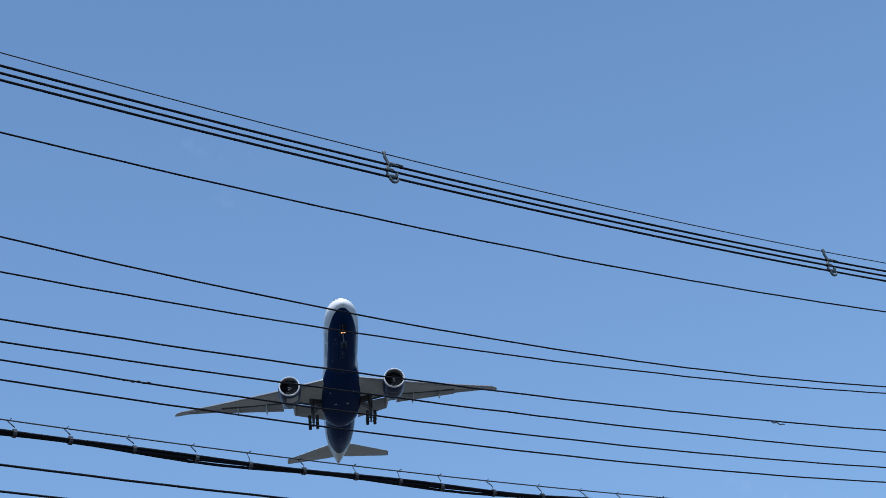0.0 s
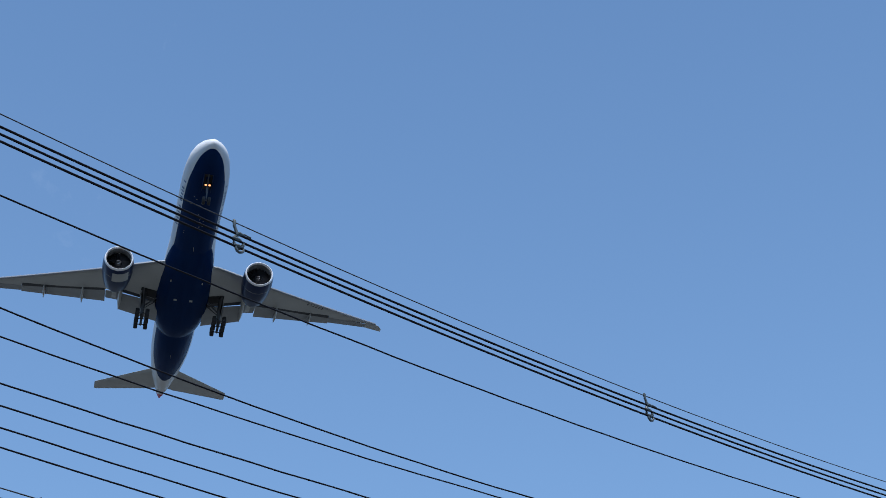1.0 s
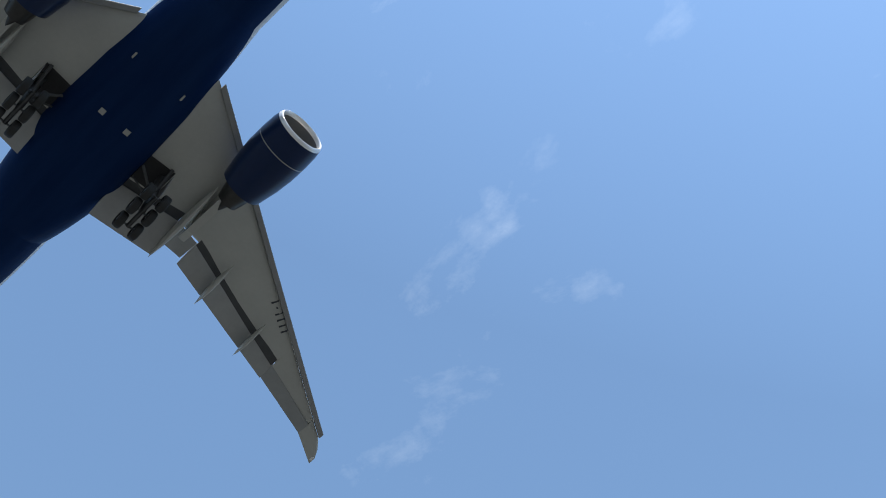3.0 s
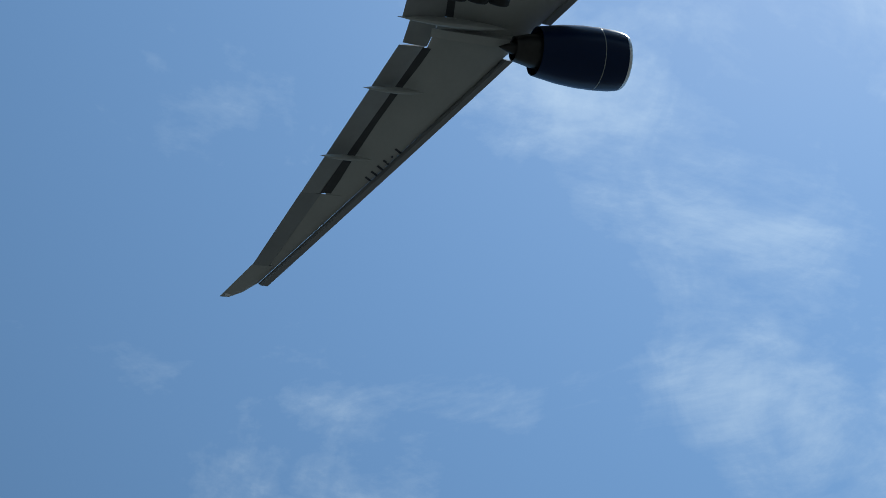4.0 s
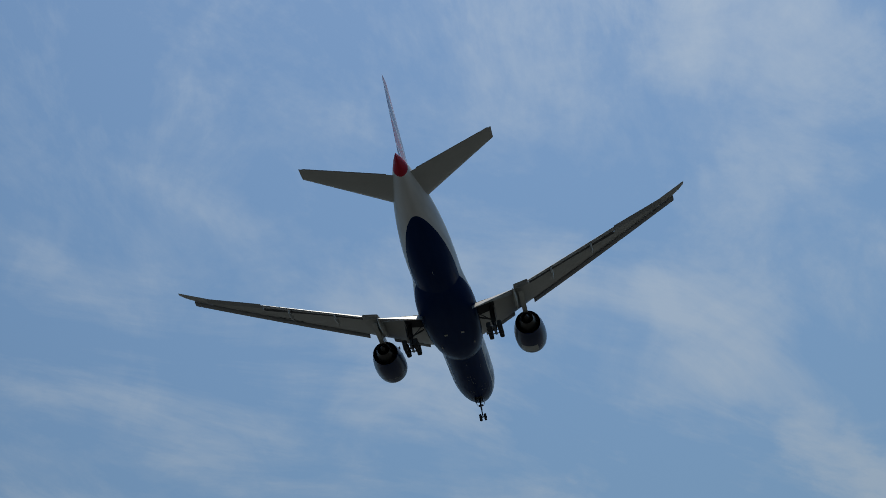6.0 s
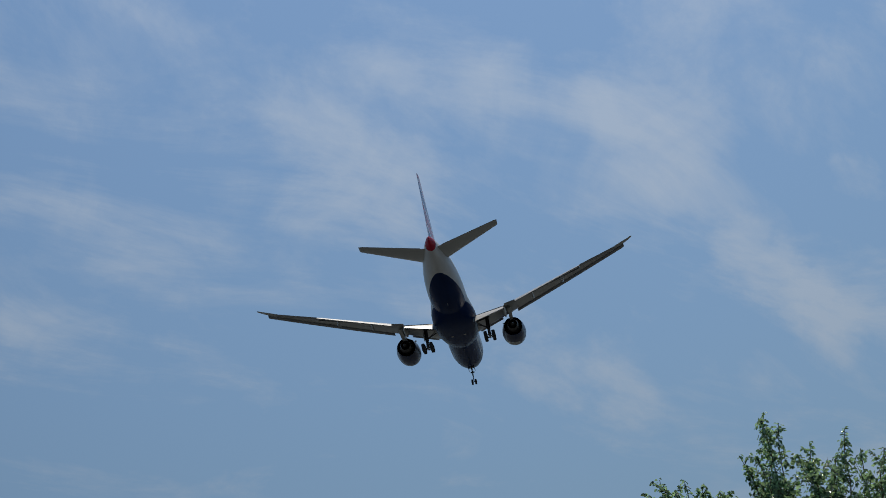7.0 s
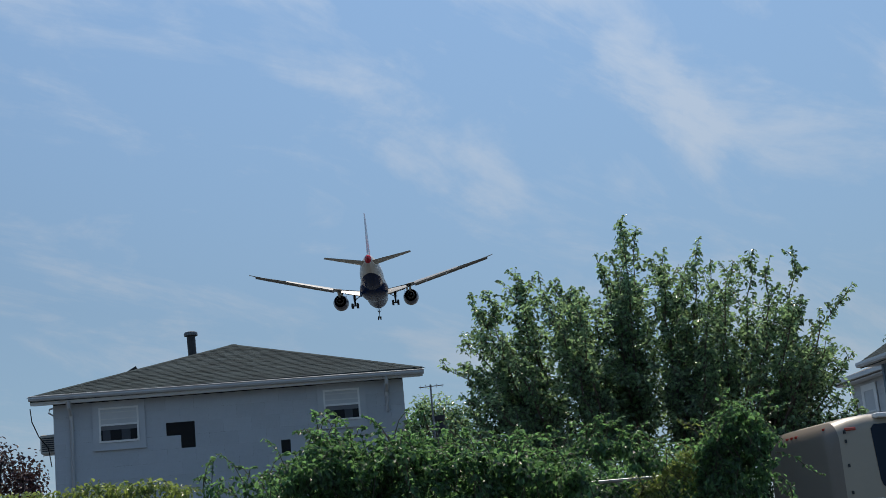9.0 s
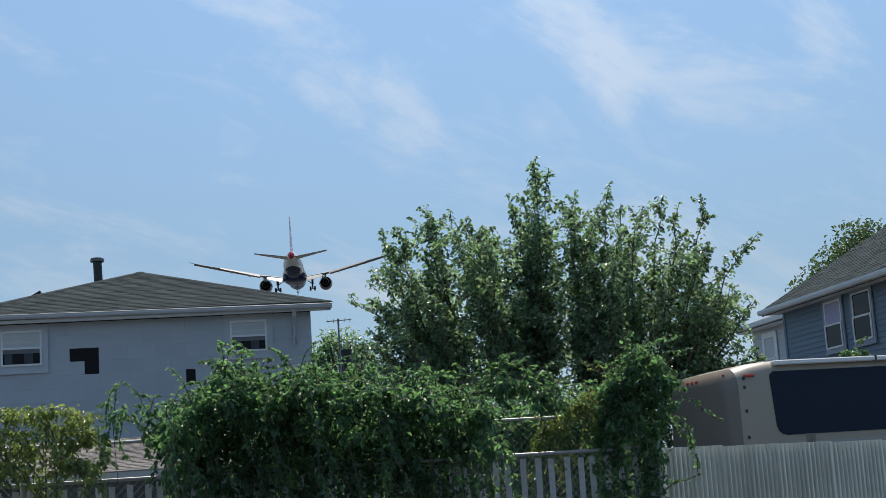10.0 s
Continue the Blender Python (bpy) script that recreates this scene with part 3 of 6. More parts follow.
    return plane


def build_wing(plane, sg):
    bm = bmesh.new()
    for xs in ([0, 3.2, 6, 8.8], [8.8, 11.0, 14, 17, 20, 23.0], [23.0, 26, 29.3], [29.3, 30.9, 31.8, 32.3]):
        thick = lambda x: 0.115 if x < 24 else 0.10
        rings = [foil(sg * x, lerp_table(x, WING_FRONT), lerp_table(x + (0.002 if x == xs[0] else 0), WING_BACK), thick(x)) for x in xs]
        loft(bm, rings)
    wing = part("wing", bm, M_WING, plane, "grey swept wing with raked tip", smooth=True)
    # slats
    for a, b in ((3.9, 8.3), (11.2, 14.45), (14.45, 17.75), (17.75, 21.05), (21.05, 24.35), (24.35, 27.65), (27.65, 30.93)):
        bm = bmesh.new()
        rings = []
        for x in (a, b):
            s, z = slat_edge(x), wing_z(x)
            k = 0.9 if x < 10 else 0.84
            sec = [(0.0, -0.20), (0.03, -0.06), (0.18, 0.10), (0.50, 0.22), (0.76, 0.27), (0.77, 0.22), (0.70, 0.0), (0.58, -0.18), (0.04, -0.27)]
            rings.append([(sg * x, 35 - s - p * k - 0.06, z + q * k - (0.1 if x < 10 else 0.23)) for p, q in sec])
        loft(bm, rings)
        part("slat", bm, M_SLAT if a > 5 else M_FLAP, wing)
    # dark strip ahead of the flaps: closes the slot, its colour stands for cove shade
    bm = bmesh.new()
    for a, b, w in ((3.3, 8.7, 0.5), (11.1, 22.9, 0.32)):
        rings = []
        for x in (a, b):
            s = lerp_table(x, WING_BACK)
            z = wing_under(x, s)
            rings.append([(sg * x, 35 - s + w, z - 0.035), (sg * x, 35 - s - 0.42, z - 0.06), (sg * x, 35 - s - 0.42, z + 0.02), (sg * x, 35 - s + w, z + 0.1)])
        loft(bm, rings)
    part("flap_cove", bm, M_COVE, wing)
    # flaps, flaperon, aileron
    for name, q, t in (("inboard_flap", ((3.3, 38.2, -2.2), (8.7, 37.75, -1.5), (3.25, 40.85, -3.75), (8.78, 40.88, -2.35)), 0.62),
                       ("outboard_flap", ((11.0, 38.46, -0.62), (22.98, 43.06, 1.66), (10.92, 40.5, -1.43), (22.98, 44.75, 1.32)), 0.42),
                       ("flaperon", ((8.9, 37.95, -1.1), (10.95, 38.4, -0.85), (9.0, 40.0, -1.3), (10.85, 40.16, -1.0)), 0.35),
                       ("aileron", ((23.0, 43.25, 1.52), (29.31, 45.86, 2.64), (23.0, 44.72, 1.48), (29.31, 47.05, 2.70)), 0.24)):
        bm = bmesh.new()
        panel_foil(bm, *[(sg * p[0], p[1], p[2]) for p in q], t)
        part(name, bm, M_FLAPDARK if "board" in name else M_FLAP, wing, smooth=True)
    for x, s0, s1, z0, z1, r in ((8.85, 33.4, 41.2, -1.9, -2.3, 0.50), (14.2, 37.9, 42.3, -0.8, -1.12, 0.34), (19.7, 40.4, 44.15, 0.25, 0.12, 0.29)):
        part("flap_track_fairing", canoe(bmesh.new(), sg * x, s0, s1, z0, z1, r), M_WING, wing, smooth=True)
    # tip lamp
    part("tip_lamp", boxes((sg * 32.1 - 0.12, sg * 32.1 + 0.12, 35 - 48.6, 35 - 48.2, wing_z(32.1) - 0.08, wing_z(32.1) + 0.08)), M_CHALK, wing)
    if sg < 0:
        # registration under the port wing, as plain bars
        for k in range(6):
            c = k / 5
            x, s = -19.0 - 2.45 * c, 38.55 + 1.62 * c
            d = Vector((-0.834, -0.551, 0))
            n = Vector((0.551, -0.834, 0))
            bm = bmesh.new()
            h = 0.06 if k == 1 else 0.3
            z = wing_under(x, s)
            corners = []
            for u, w in ((-0.075, -h), (0.075, -h), (0.075, h), (-0.075, h)):
                p = Vector((x, 35 - s, 0)) + d * u + n * w
                corners.append((p.x, p.y, wing_under(p.x, 35 - p.y)))
            loft(bm, [[(a, b, c2 - 0.05) for a, b, c2 in corners], [(a, b, c2 + 0.10) for a, b, c2 in corners]])
            part("registration_bar", bm, M_MARKGREY, wing)


def build_engine(plane, sg):
    cx, cs, cz = sg * 9.72, 25.36, -3.36
    at = (cx, 35 - cs, cz)
    rev = lambda prof: [(-a, r * 1.08) for a, r in prof]
    bm = bmesh.new()
    turned(bm, rev([(0.30, 1.84), (0.8, 1.92), (1.8, 1.97), (3.2, 1.96), (4.6, 1.84), (5.8, 1.64), (6.35, 1.54), (6.3, 1.48), (5.4, 1.5), (4.5, 1.52)]), at, "y", 48)
    nac = part("engine", bm, M_BLUE, plane, "glossy dark blue engine nacelle", smooth=True)
    bm = bmesh.new()
    turned(bm, rev([(0.30, 1.842), (0.12, 1.80), (0.03, 1.74), (0.0, 1.69), (0.03, 1.645), (0.14, 1.60), (0.34, 1.575)]), at, "y", 48)
    part("inlet_lip", bm, M_LIP, nac, "polished bare metal inlet lip", smooth=True)
    bm = bmesh.new()
    turned(bm, rev([(0.34, 1.576), (0.9, 1.565), (1.7, 1.62)]), at, "y", 48)
    part("inlet_duct", bm, M_DUCT, nac, smooth=True)
    bm = bmesh.new()
    turned(bm, rev([(1.75, 1.63), (1.9, 0.02)]), at, "y", 48)
    part("fan_case", bm, M_SPIN, nac)
    bm = bmesh.new()
    for k in range(22):
        a = k * math.tau / 22
        rows = []
        for r, tw, dy in ((0.54, 0.30, 0.0), (0.97, 0.16, 0.05), (1.4, 0.10, 0.04), (1.72, 0.07, 0.0)):
            rows.append([(cx + r * math.cos(a + e * tw), 35 - cs - 1.45 + dy - e * 0.12, cz + r * math.sin(a + e * tw)) for e in (-1, 0, 1)])
        loft(bm, rows, closed=False)
    part("fan", bm, M_FAN, nac, smooth=True)
    bm = bmesh.new()
    turned(bm, rev([(0.85, 0.02), (0.92, 0.12), (1.15, 0.33), (1.5, 0.52)]), at, "y", 24)
    sp = part("spinner", bm, M_SPIN, nac, smooth=True)
    bm = bmesh.new()
    pts = []
    for k in range(14):
        a, q = k * 0.42, 0.3 + k * 0.035
        r = 0.33 * q + 0.02
        pts.append((cx + r * math.cos(a), 35 - cs - 0.86 - 0.3 * q, cz + r * math.sin(a)))
    tube(bm, pts, 0.035, 5)
    part("spinner_swirl", bm, M_CHALK, sp)
    bm = bmesh.new()
    turned(bm, rev([(4.2, 1.30), (5.6, 1.22), (6.8, 1.02), (7.9, 0.78), (7.85, 0.70), (7.2, 0.72)]), at, "y", 32)
    part("core_nozzle", bm, M_NOZZLE, nac, smooth=True)
    bm = bmesh.new()
    turned(bm, rev([(7.0, 0.5), (7.8, 0.42), (8.5, 0.2), (8.9, 0.02)]), at, "y", 20)
    part("exhaust_plug", bm, M_NOZZLE, nac, smooth=True)
    bm = bmesh.new()
    turned(bm, rev([(4.6, 1.52), (4.7, 1.28)]), at, "y", 32)
    part("fan_duct_wall", bm, M_SPIN, nac)
    # cowl joint and strake
    bm = bmesh.new()
    turned(bm, rev([(2.05, 1.978), (2.08, 1.985), (2.11, 1.978)]), at, "y", 48)
    part("cowl_joint", bm, M_PANEL, nac)
    bm = bmesh.new()
    a = math.pi / 2 + sg * 0.75
    loft(bm, [[(cx + r * math.cos(a + e), 35 - cs - s, cz + r * math.sin(a + e)) for s, r in ((1.9, 2.1), (3.3, 2.1), (3.3, 2.5), (2.6, 2.5))] for e in (-0.015, 0.015)])
    part("strake", bm, M_BLUE, nac)
    if sg > 0:
        # unpainted cowl panel low on the inboard side
        bm = bmesh.new()
        rows = []
        for s, r in ((1.0, 2.105), (1.8, 2.14), (2.6, 2.145), (3.0, 2.14)):
            rows.append([(cx + r * math.cos(t), 35 - cs - s, cz + r * math.sin(t)) for t in [radians(225 + 7 * k) for k in range(10)]])
        loft(bm, rows, closed=False)
        part("cowl_panel", bm, M_PANEL, nac, "unpainted grey cowl panel", smooth=True)
    # pylon
    prof = [(26.9, -1.62), (28.5, -1.05), (31.5, -0.75), (36.6, -1.3), (38.6, -1.85), (37.5, -2.15), (34.8, -2.35), (32.6, -2.55), (31.2, -2.3), (29.0, -1.6)]
    bm = bmesh.new()
    loft(bm, [[(cx + dx * w, 35 - s, z) for s, z in prof] for dx, w in ((-1, 0.16), (-1, 0.3), (1, 0.3), (1, 0.16))][1:3])
    part("pylon", bm, M_WING, plane, "grey engine pylon")


def build_main_gear(plane, sg):
    x = sg * 5.5
    bm = bmesh.new()
    rod(bm, (x, 35.9, -1.7), (x, 36.7, -4.3), 0.33, 12)
    rod(bm, (x, 36.6, -4.2), (x, 37.15, -5.75), 0.25, 12)
    gear = part("main_gear", bm, M_GEAR, plane, "grey main landing gear with six-wheel bogie", smooth=True)
    for a, b, r in (((x, 36.6, -4.0), (sg * 3.7, 35.6, -2.9), 0.11), ((x, 36.5, -3.8), (x + sg * 0.1, 34.7, -2.1), 0.14), ((sg * 3.7, 36.8, -2.8), (x, 36.8, -4.3), 0.07),
                    ((x, 36.95, -4.6), (x, 38.2, -5.6), 0.07)):
        part("brace", rod(bmesh.new(), a, b, r), M_GEAR, gear)
    part("bogie_beam", rod(bmesh.new(), (x, 35.6, -5.62), (x, 38.7, -5.86), 0.17, 10), M_GEAR, gear)
    for k in range(3):
        s, z = 35.7 + 1.46 * k, -5.63 - 0.11 * k
        part("axle", rod(bmesh.new(), (x - 0.75, s, z), (x + 0.75, s, z), 0.08), M_GEAR, gear)
        for e in (-1, 1):
            wheel(gear, x + e * 0.70, s, z, 0.69, 0.56)
    bm = bmesh.new()
    loft(bm, [[(x + sg * d, 35 - s, z) for s, z in ((35.0, -2.3), (37.2, -2.3), (37.4, -4.1), (35.9, -4.1))] for d in (0.42, 0.48)])
    part("gear_door", bm, M_GEARDOOR, gear)
    # flat dark slab under the wing: the open well's shade, given as colour
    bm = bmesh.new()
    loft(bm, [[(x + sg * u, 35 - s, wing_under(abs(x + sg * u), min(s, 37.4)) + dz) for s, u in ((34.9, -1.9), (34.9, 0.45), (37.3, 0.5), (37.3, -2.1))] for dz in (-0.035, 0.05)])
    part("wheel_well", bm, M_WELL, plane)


def build_nose_gear(plane):
    bm = bmesh.new()
    rod(bm, (0, 5.35, -2.7), (0, 5.75, -4.6), 0.13, 12)
    rod(bm, (0, 5.72, -4.5), (0, 5.86, -5.8), 0.09, 12)
    gear = part("nose_gear", bm, M_GEAR, plane, "grey nose gear with lit lamps", smooth=True)
    part("axle", rod(bmesh.new(), (-0.42, 5.86, -5.8), (0.42, 5.86, -5.8), 0.06), M_GEAR, gear)
    part("drag_brace", rod(bmesh.new(), (0, 5.65, -4.2), (0, 4.2, -2.75), 0.07), M_GEAR, gear)
    part("torque_link", rod(bmesh.new(), (0, 5.7, -4.7), (0, 6.15, -5.2), 0.05), M_GEAR, gear)
    for e in (-1, 1):
        wheel(gear, e * 0.34, 5.86, -5.8, 0.54, 0.36)
        bm = bmesh.new()
        turned(bm, [(0.05, 0.02), (0.05, 0.15), (-0.1, 0.16), (-0.2, 0.06)], (e * 0.24, 35 - 5.3, -3.75), "y", 16, cap=True)
        part("lamp_housing", bm, M_GEAR, gear)
        bm = bmesh.new()
        turned(bm, [(0.07, 0.01), (0.065, 0.13), (0.052, 0.14)], (e * 0.24, 35 - 5.3, -3.75), "y", 16, cap=True)
        part("landing_lamp", bm, M_LAMP, gear, "lit warm landing lamp")
        bm = bmesh.new()
        loft(bm, [[(e * (0.55 + d), 35 - s, z) for s, z in ((4.4, -2.62), (7.3, -2.9), (7.2, -3.62), (4.7, -3.5))] for d in (0, 0.05)])
        part("gear_door", bm, M_BLUE, gear)
    # nose well likewise: a near-black slab in place of a shaded recess
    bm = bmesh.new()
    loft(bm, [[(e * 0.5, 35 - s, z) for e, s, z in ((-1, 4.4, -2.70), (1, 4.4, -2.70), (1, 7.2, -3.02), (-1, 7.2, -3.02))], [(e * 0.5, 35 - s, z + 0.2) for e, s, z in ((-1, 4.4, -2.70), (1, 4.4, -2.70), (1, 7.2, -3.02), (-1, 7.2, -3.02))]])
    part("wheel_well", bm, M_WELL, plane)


airliner = build_airliner()


# ---- overhead lines: one pole line behind the viewer ----
LINE_AT = Vector((-1.768, -18.092, EYE))
LINE_DIR = Vector((-0.8859, -0.4638, 0))
LINE_SIDE = Vector((0.4638, -0.8859, 0))
SPAN = (-22.0, 24.0)


def line_point(u, z, side=0.0):
    return LINE_AT + LINE_DIR * u + LINE_SIDE * side + Vector((0, 0, z))


def sag(u, u0, z0, curve):
    return z0 + curve * (u - u0) ** 2


def cable(name, label, u0, z0, curve, radius, mat, side=0.0, wobble=0.0, seed=0, group="overhead wires", step=0.5):
    ob = thing(name, label, "cable", group=group)
    rnd = random.Random(seed)
    n = int((SPAN[1] - SPAN[0]) / step)
    pts = []
    for k in range(n + 1):
        u = SPAN[0] + (SPAN[1] - SPAN[0]) * k / n
        w = rnd.uniform(-wobble, wobble)
        pts.append(line_point(u, sag(u, u0, z0, curve) + w, side))
    part("wire", tube(bmesh.new(), pts, radius, 6), mat, ob, smooth=True)
    return ob


def build_lines():
    # spacer cable: a bare messenger with three covered conductors below it
    cable("messenger_wire", "thin bare steel messenger wire", 5.0, 11.15, 0.0030, 0.0085, M_STRAND)
    for off, c in ((0.165, 0.0027), (0.265, 0.0026), (0.37, 0.0026)):
        cable("covered_conductor", "black covered conductor held by grey spacers", 5.0, 11.15 - off, c, 0.0175, M_CABLE)
    for u in (-17.7, -8.85, 0.0, 8.84, 17.7):
        sp = thing("cable_spacer", "grey-green plastic spacer clamped on three conductors", "cable spacer", group="cable spacers")
        z = sag(u, 5.0, 11.15, 0.0027)
        P = lambda du, dz, ds=0.0: line_point(u + du, z + dz, ds)
        part("messenger_clamp", tube(bmesh.new(), [P(-0.01, 0.05), P(0.0, 0.02), P(0.01, -0.05)], [0.018, 0.03, 0.02], 8), M_SPACER, sp, smooth=True)
        part("neck", tube(bmesh.new(), [P(0.0, -0.04), P(0.03, -0.10), P(0.06, -0.17)], [0.024, 0.022, 0.03], 8), M_SPACER, sp, smooth=True)
        for du, dz, ds in ((0.1, -0.165, 0.0), (0.06, -0.265, 0.0), (0.09, -0.37, 0.0)):
            part("conductor_clamp", tube(bmesh.new(), [P(du - 0.07, dz + 0.012, ds), P(du, dz + 0.012, ds), P(du + 0.07, dz + 0.012, ds)], [0.022, 0.034, 0.022], 8), M_SPACER, sp, smooth=True)
        pts = [P(0.1 + 0.085 * math.cos(a), -0.275 + 0.105 * math.sin(a), 0.01) for a in [radians(100 + 26 * k) for k in range(11)]]
        part("hook_arm", tube(bmesh.new(), pts, 0.024, 7), M_SPACER, sp, smooth=True)
        pts = [P(0.12 + 0.07 * math.cos(a), -0.37 + 0.075 * math.sin(a), 0.0) for a in [radians(60 - 30 * k) for k in range(9)]]
        part("lower_hook", tube(bmesh.new(), pts, 0.022, 7), M_SPACER, sp, smooth=True)
        part("bail", tube(bmesh.new(), [P(0.05, -0.15), P(0.19, -0.13), P(0.3, -0.14)], 0.012, 6), M_SPACER, sp)
    # single wires
    for u0, z0, c, r in ((3.2, 10.06, 0.0031, 0.0095), (2.86, 8.471, 0.0054, 0.0088), (0.19, 8.257, 0.0038, 0.0082), (0.32, 7.68, 0.00266, 0.0088), (1.7, 7.385, 0.002, 0.0086), (2.2, 7.08, 0.0031, 0.0086), (2.4, 6.83, 0.0031, 0.0086)):
        cable("service_wire", "single black overhead wire", u0, z0, c, r * 1.28, M_CABLE, wobble=0.004, seed=int(z0 * 100))
    # splice sleeve and tape on two wires
    for u, z in ((6.5, 7.775), (-4.0, 7.19)):
        sl = thing("wire_splice", "twisted grey wire splice", "wire splice")
        pts = [line_point(u + k * 0.03, z - 0.003 * k * (u > 0) + 0.012 * math.sin(k * 1.4), 0.012 * math.cos(k * 1.4)) for k in range(12)]
        part("sleeve", tube(bmesh.new(), pts, 0.009, 6), M_STRAND, sl)
    # lashed telephone bundle under a strand
    cable("support_strand", "thin steel strand above a telephone bundle", 3.0, 6.34, 0.0029, 0.008, M_STRAND)
    zb = lambda u: sag(u, 3.0, 6.34, 0.0029) - 0.15 - 0.012 * math.sin(u * 1.7)
    b = thing("telephone_bundle", "thick bundle of black telephone cables lashed together", "cable", group="overhead wires")
    for dz, ds, r in ((0.0, 0.0, 0.026), (0.024, 0.02, 0.017), (-0.022, 0.02, 0.018), (0.014, -0.026, 0.016)):
        n = 120
        pts = []
        for k in range(n + 1):
            u = SPAN[0] + (SPAN[1] - SPAN[0]) * k / n
            pts.append(line_point(u, zb(u) + dz + 0.013 * math.sin(u * 1.9 + dz * 90), ds))
        part("cable", tube(bmesh.new(), pts, r, 8), M_CABLE, b, smooth=True)
    rnd = random.Random(5)
    u = SPAN[0] + 0.4
    while u < SPAN[1]:
        h = thing("cable_hanger", "bent wire hanger tying the bundle to its strand", "cable hanger", group="cable hangers")
        zs = sag(u, 3.0, 6.34, 0.0029)
        lean = rnd.uniform(-0.05, 0.05)
        pts = [line_point(u + lean, zs + 0.03), line_point(u + lean * 0.7 - 0.05, zs - 0.01), line_point(u, zs - 0.07), line_point(u, zb(u) + 0.05)]
        part("tie", tube(bmesh.new(), pts, 0.007, 5), M_STRAND, h)
        part("band", tube(bmesh.new(), [line_point(u - 0.02, zb(u)), line_point(u + 0.02, zb(u))], 0.05, 10), M_STRAND, h)
        u += 0.72 + rnd.uniform(-0.1, 0.12)
    cable("telephone_cable", "black telephone cable below the bundle", 4.0, 5.80, 0.0024, 0.014, M_CABLE, wobble=0.003, seed=77)
    cable("telephone_cable", "black telephone cable below the bundle", 4.0, 5.50, 0.0024, 0.013, M_CABLE, wobble=0.003, seed=78)
    # the two poles that carry the line
    for u in SPAN:
        p = thing("utility_pole", "weathered wooden utility pole carrying the lines", "utility pole", group="utility poles")
        q = line_point(u, 0)
        part("pole", tube(bmesh.new(), [(q.x, q.y, -0.5), (q.x, q.y, 7), (q.x, q.y, 14.3)], [0.19, 0.16, 0.13], 14), M_POLE, p, smooth=True)


build_lines()

# ---- ground ----
M_GROUND = material("dry_grass_and_earth", (0.060, 0.063, 0.060), rough=0.95, grain=0.35, grain_scale=2.5, stain=0.3, stain_scale=0.08, bump=0.6, bump_scale=6)


def build_ground():
    bm = bmesh.new()
    r = [0, 20, 60, 200, 800, 3000]
    rows = [[(d * math.cos(k * math.tau / 48), d * math.sin(k * math.tau / 48), 0) for k in range(48)] for d in r[1:]]
    loft(bm, rows, cap=False)
    bm.faces.new([v for v in bm.verts][:48])
    tagged(new("ground", to_mesh("ground", bm, M_GROUND)), "dry grass and bare earth", "ground", kind="structure")


build_ground()

# ---- materials of the neighbourhood ----
M_SHINGLE_SIDE = material("painted_shingle_siding", (0.46, 0.50, 0.55), rough=0.75, grain=0.06, grain_scale=14, stain=0.14, stain_scale=0.8, random_tint=0.035, bump=0.25, bump_scale=30)
M_FELT = material("black_building_felt", (0.012, 0.012, 0.014), rough=0.95, grain=0.2, grain_scale=10)
M_ROOF = material("asphalt_roof_shingles", (0.042, 0.057, 0.06), rough=0.95, grain=0.35, grain_scale=60, stain=0.3, stain_scale=0.9, random_tint=0.28, per_island=True, bump=0.5, bump_scale=90)
M_ROOF.node_tree.nodes["Principled BSDF"].inputs["Specular IOR Level"].default_value = 0.1
M_ROOF_BROWN = material("grey_brown_roof_shingles", (0.19, 0.175, 0.165), rough=0.95, grain=0.35, grain_scale=60, stain=0.25, stain_scale=0.9, random_tint=0.22, per_island=True, bump=0.5, bump_scale=90)
M_TRIM = material("weathered_white_trim", (0.62, 0.63, 0.63), rough=0.6, grain=0.06, grain_scale=18, stain=0.14, stain_scale=2)
M_SASH = material("white_sash_paint", (0.78, 0.79, 0.79), rough=0.5, grain=0.05, grain_scale=18, stain=0.1, stain_scale=2)
M_GUTTER = material("dull_aluminium_gutter", (0.48, 0.49, 0.51), rough=0.5, stain=0.18, stain_scale=1.6)
M_CASING_DARK = material("blue_grey_window_casing", (0.3, 0.34, 0.39), rough=0.7, grain=0.06, grain_scale=18, stain=0.14, stain_scale=2)
M_CASING = material("painted_window_casing", (0.49, 0.525, 0.57), rough=0.7, grain=0.06, grain_scale=18, stain=0.14, stain_scale=2)
M_GLASS = material("window_glass", (0.01, 0.012, 0.016), rough=0.05, stain=0.2, stain_scale=1)
M_GLASS.node_tree.nodes["Principled BSDF"].inputs["Specular IOR Level"].default_value = 0.1
M_BLIND = material("white_roller_blind", (0.56, 0.58, 0.6), rough=0.8, stain=0.12, stain_scale=3)
M_CURTAIN = material("grey_curtain", (0.16, 0.17, 0.19), rough=0.9, stain=0.2, stain_scale=5)
M_DUSK = material("net_curtain_in_a_dark_room", (0.06, 0.07, 0.085), rough=0.9, stain=0.25, stain_scale=6)
M_PIPE = material("sooty_flue_metal", (0.035, 0.036, 0.04), rough=0.5, metal=0.3, stain=0.3, stain_scale=6)
M_PIPECAP = material("bare_flue_cap", (0.14, 0.14, 0.145), rough=0.5, metal=0.4, stain=0.3, stain_scale=8)
M_AC = material("air_conditioner_casing", (0.45, 0.45, 0.43), rough=0.6, stain=0.2, stain_scale=6)
M_BLUESIDE = material("slate_blue_vinyl_siding", (0.125, 0.185, 0.24), rough=0.6, grain=0.06, grain_scale=20, stain=0.1, stain_scale=0.8, random_tint=0.05)
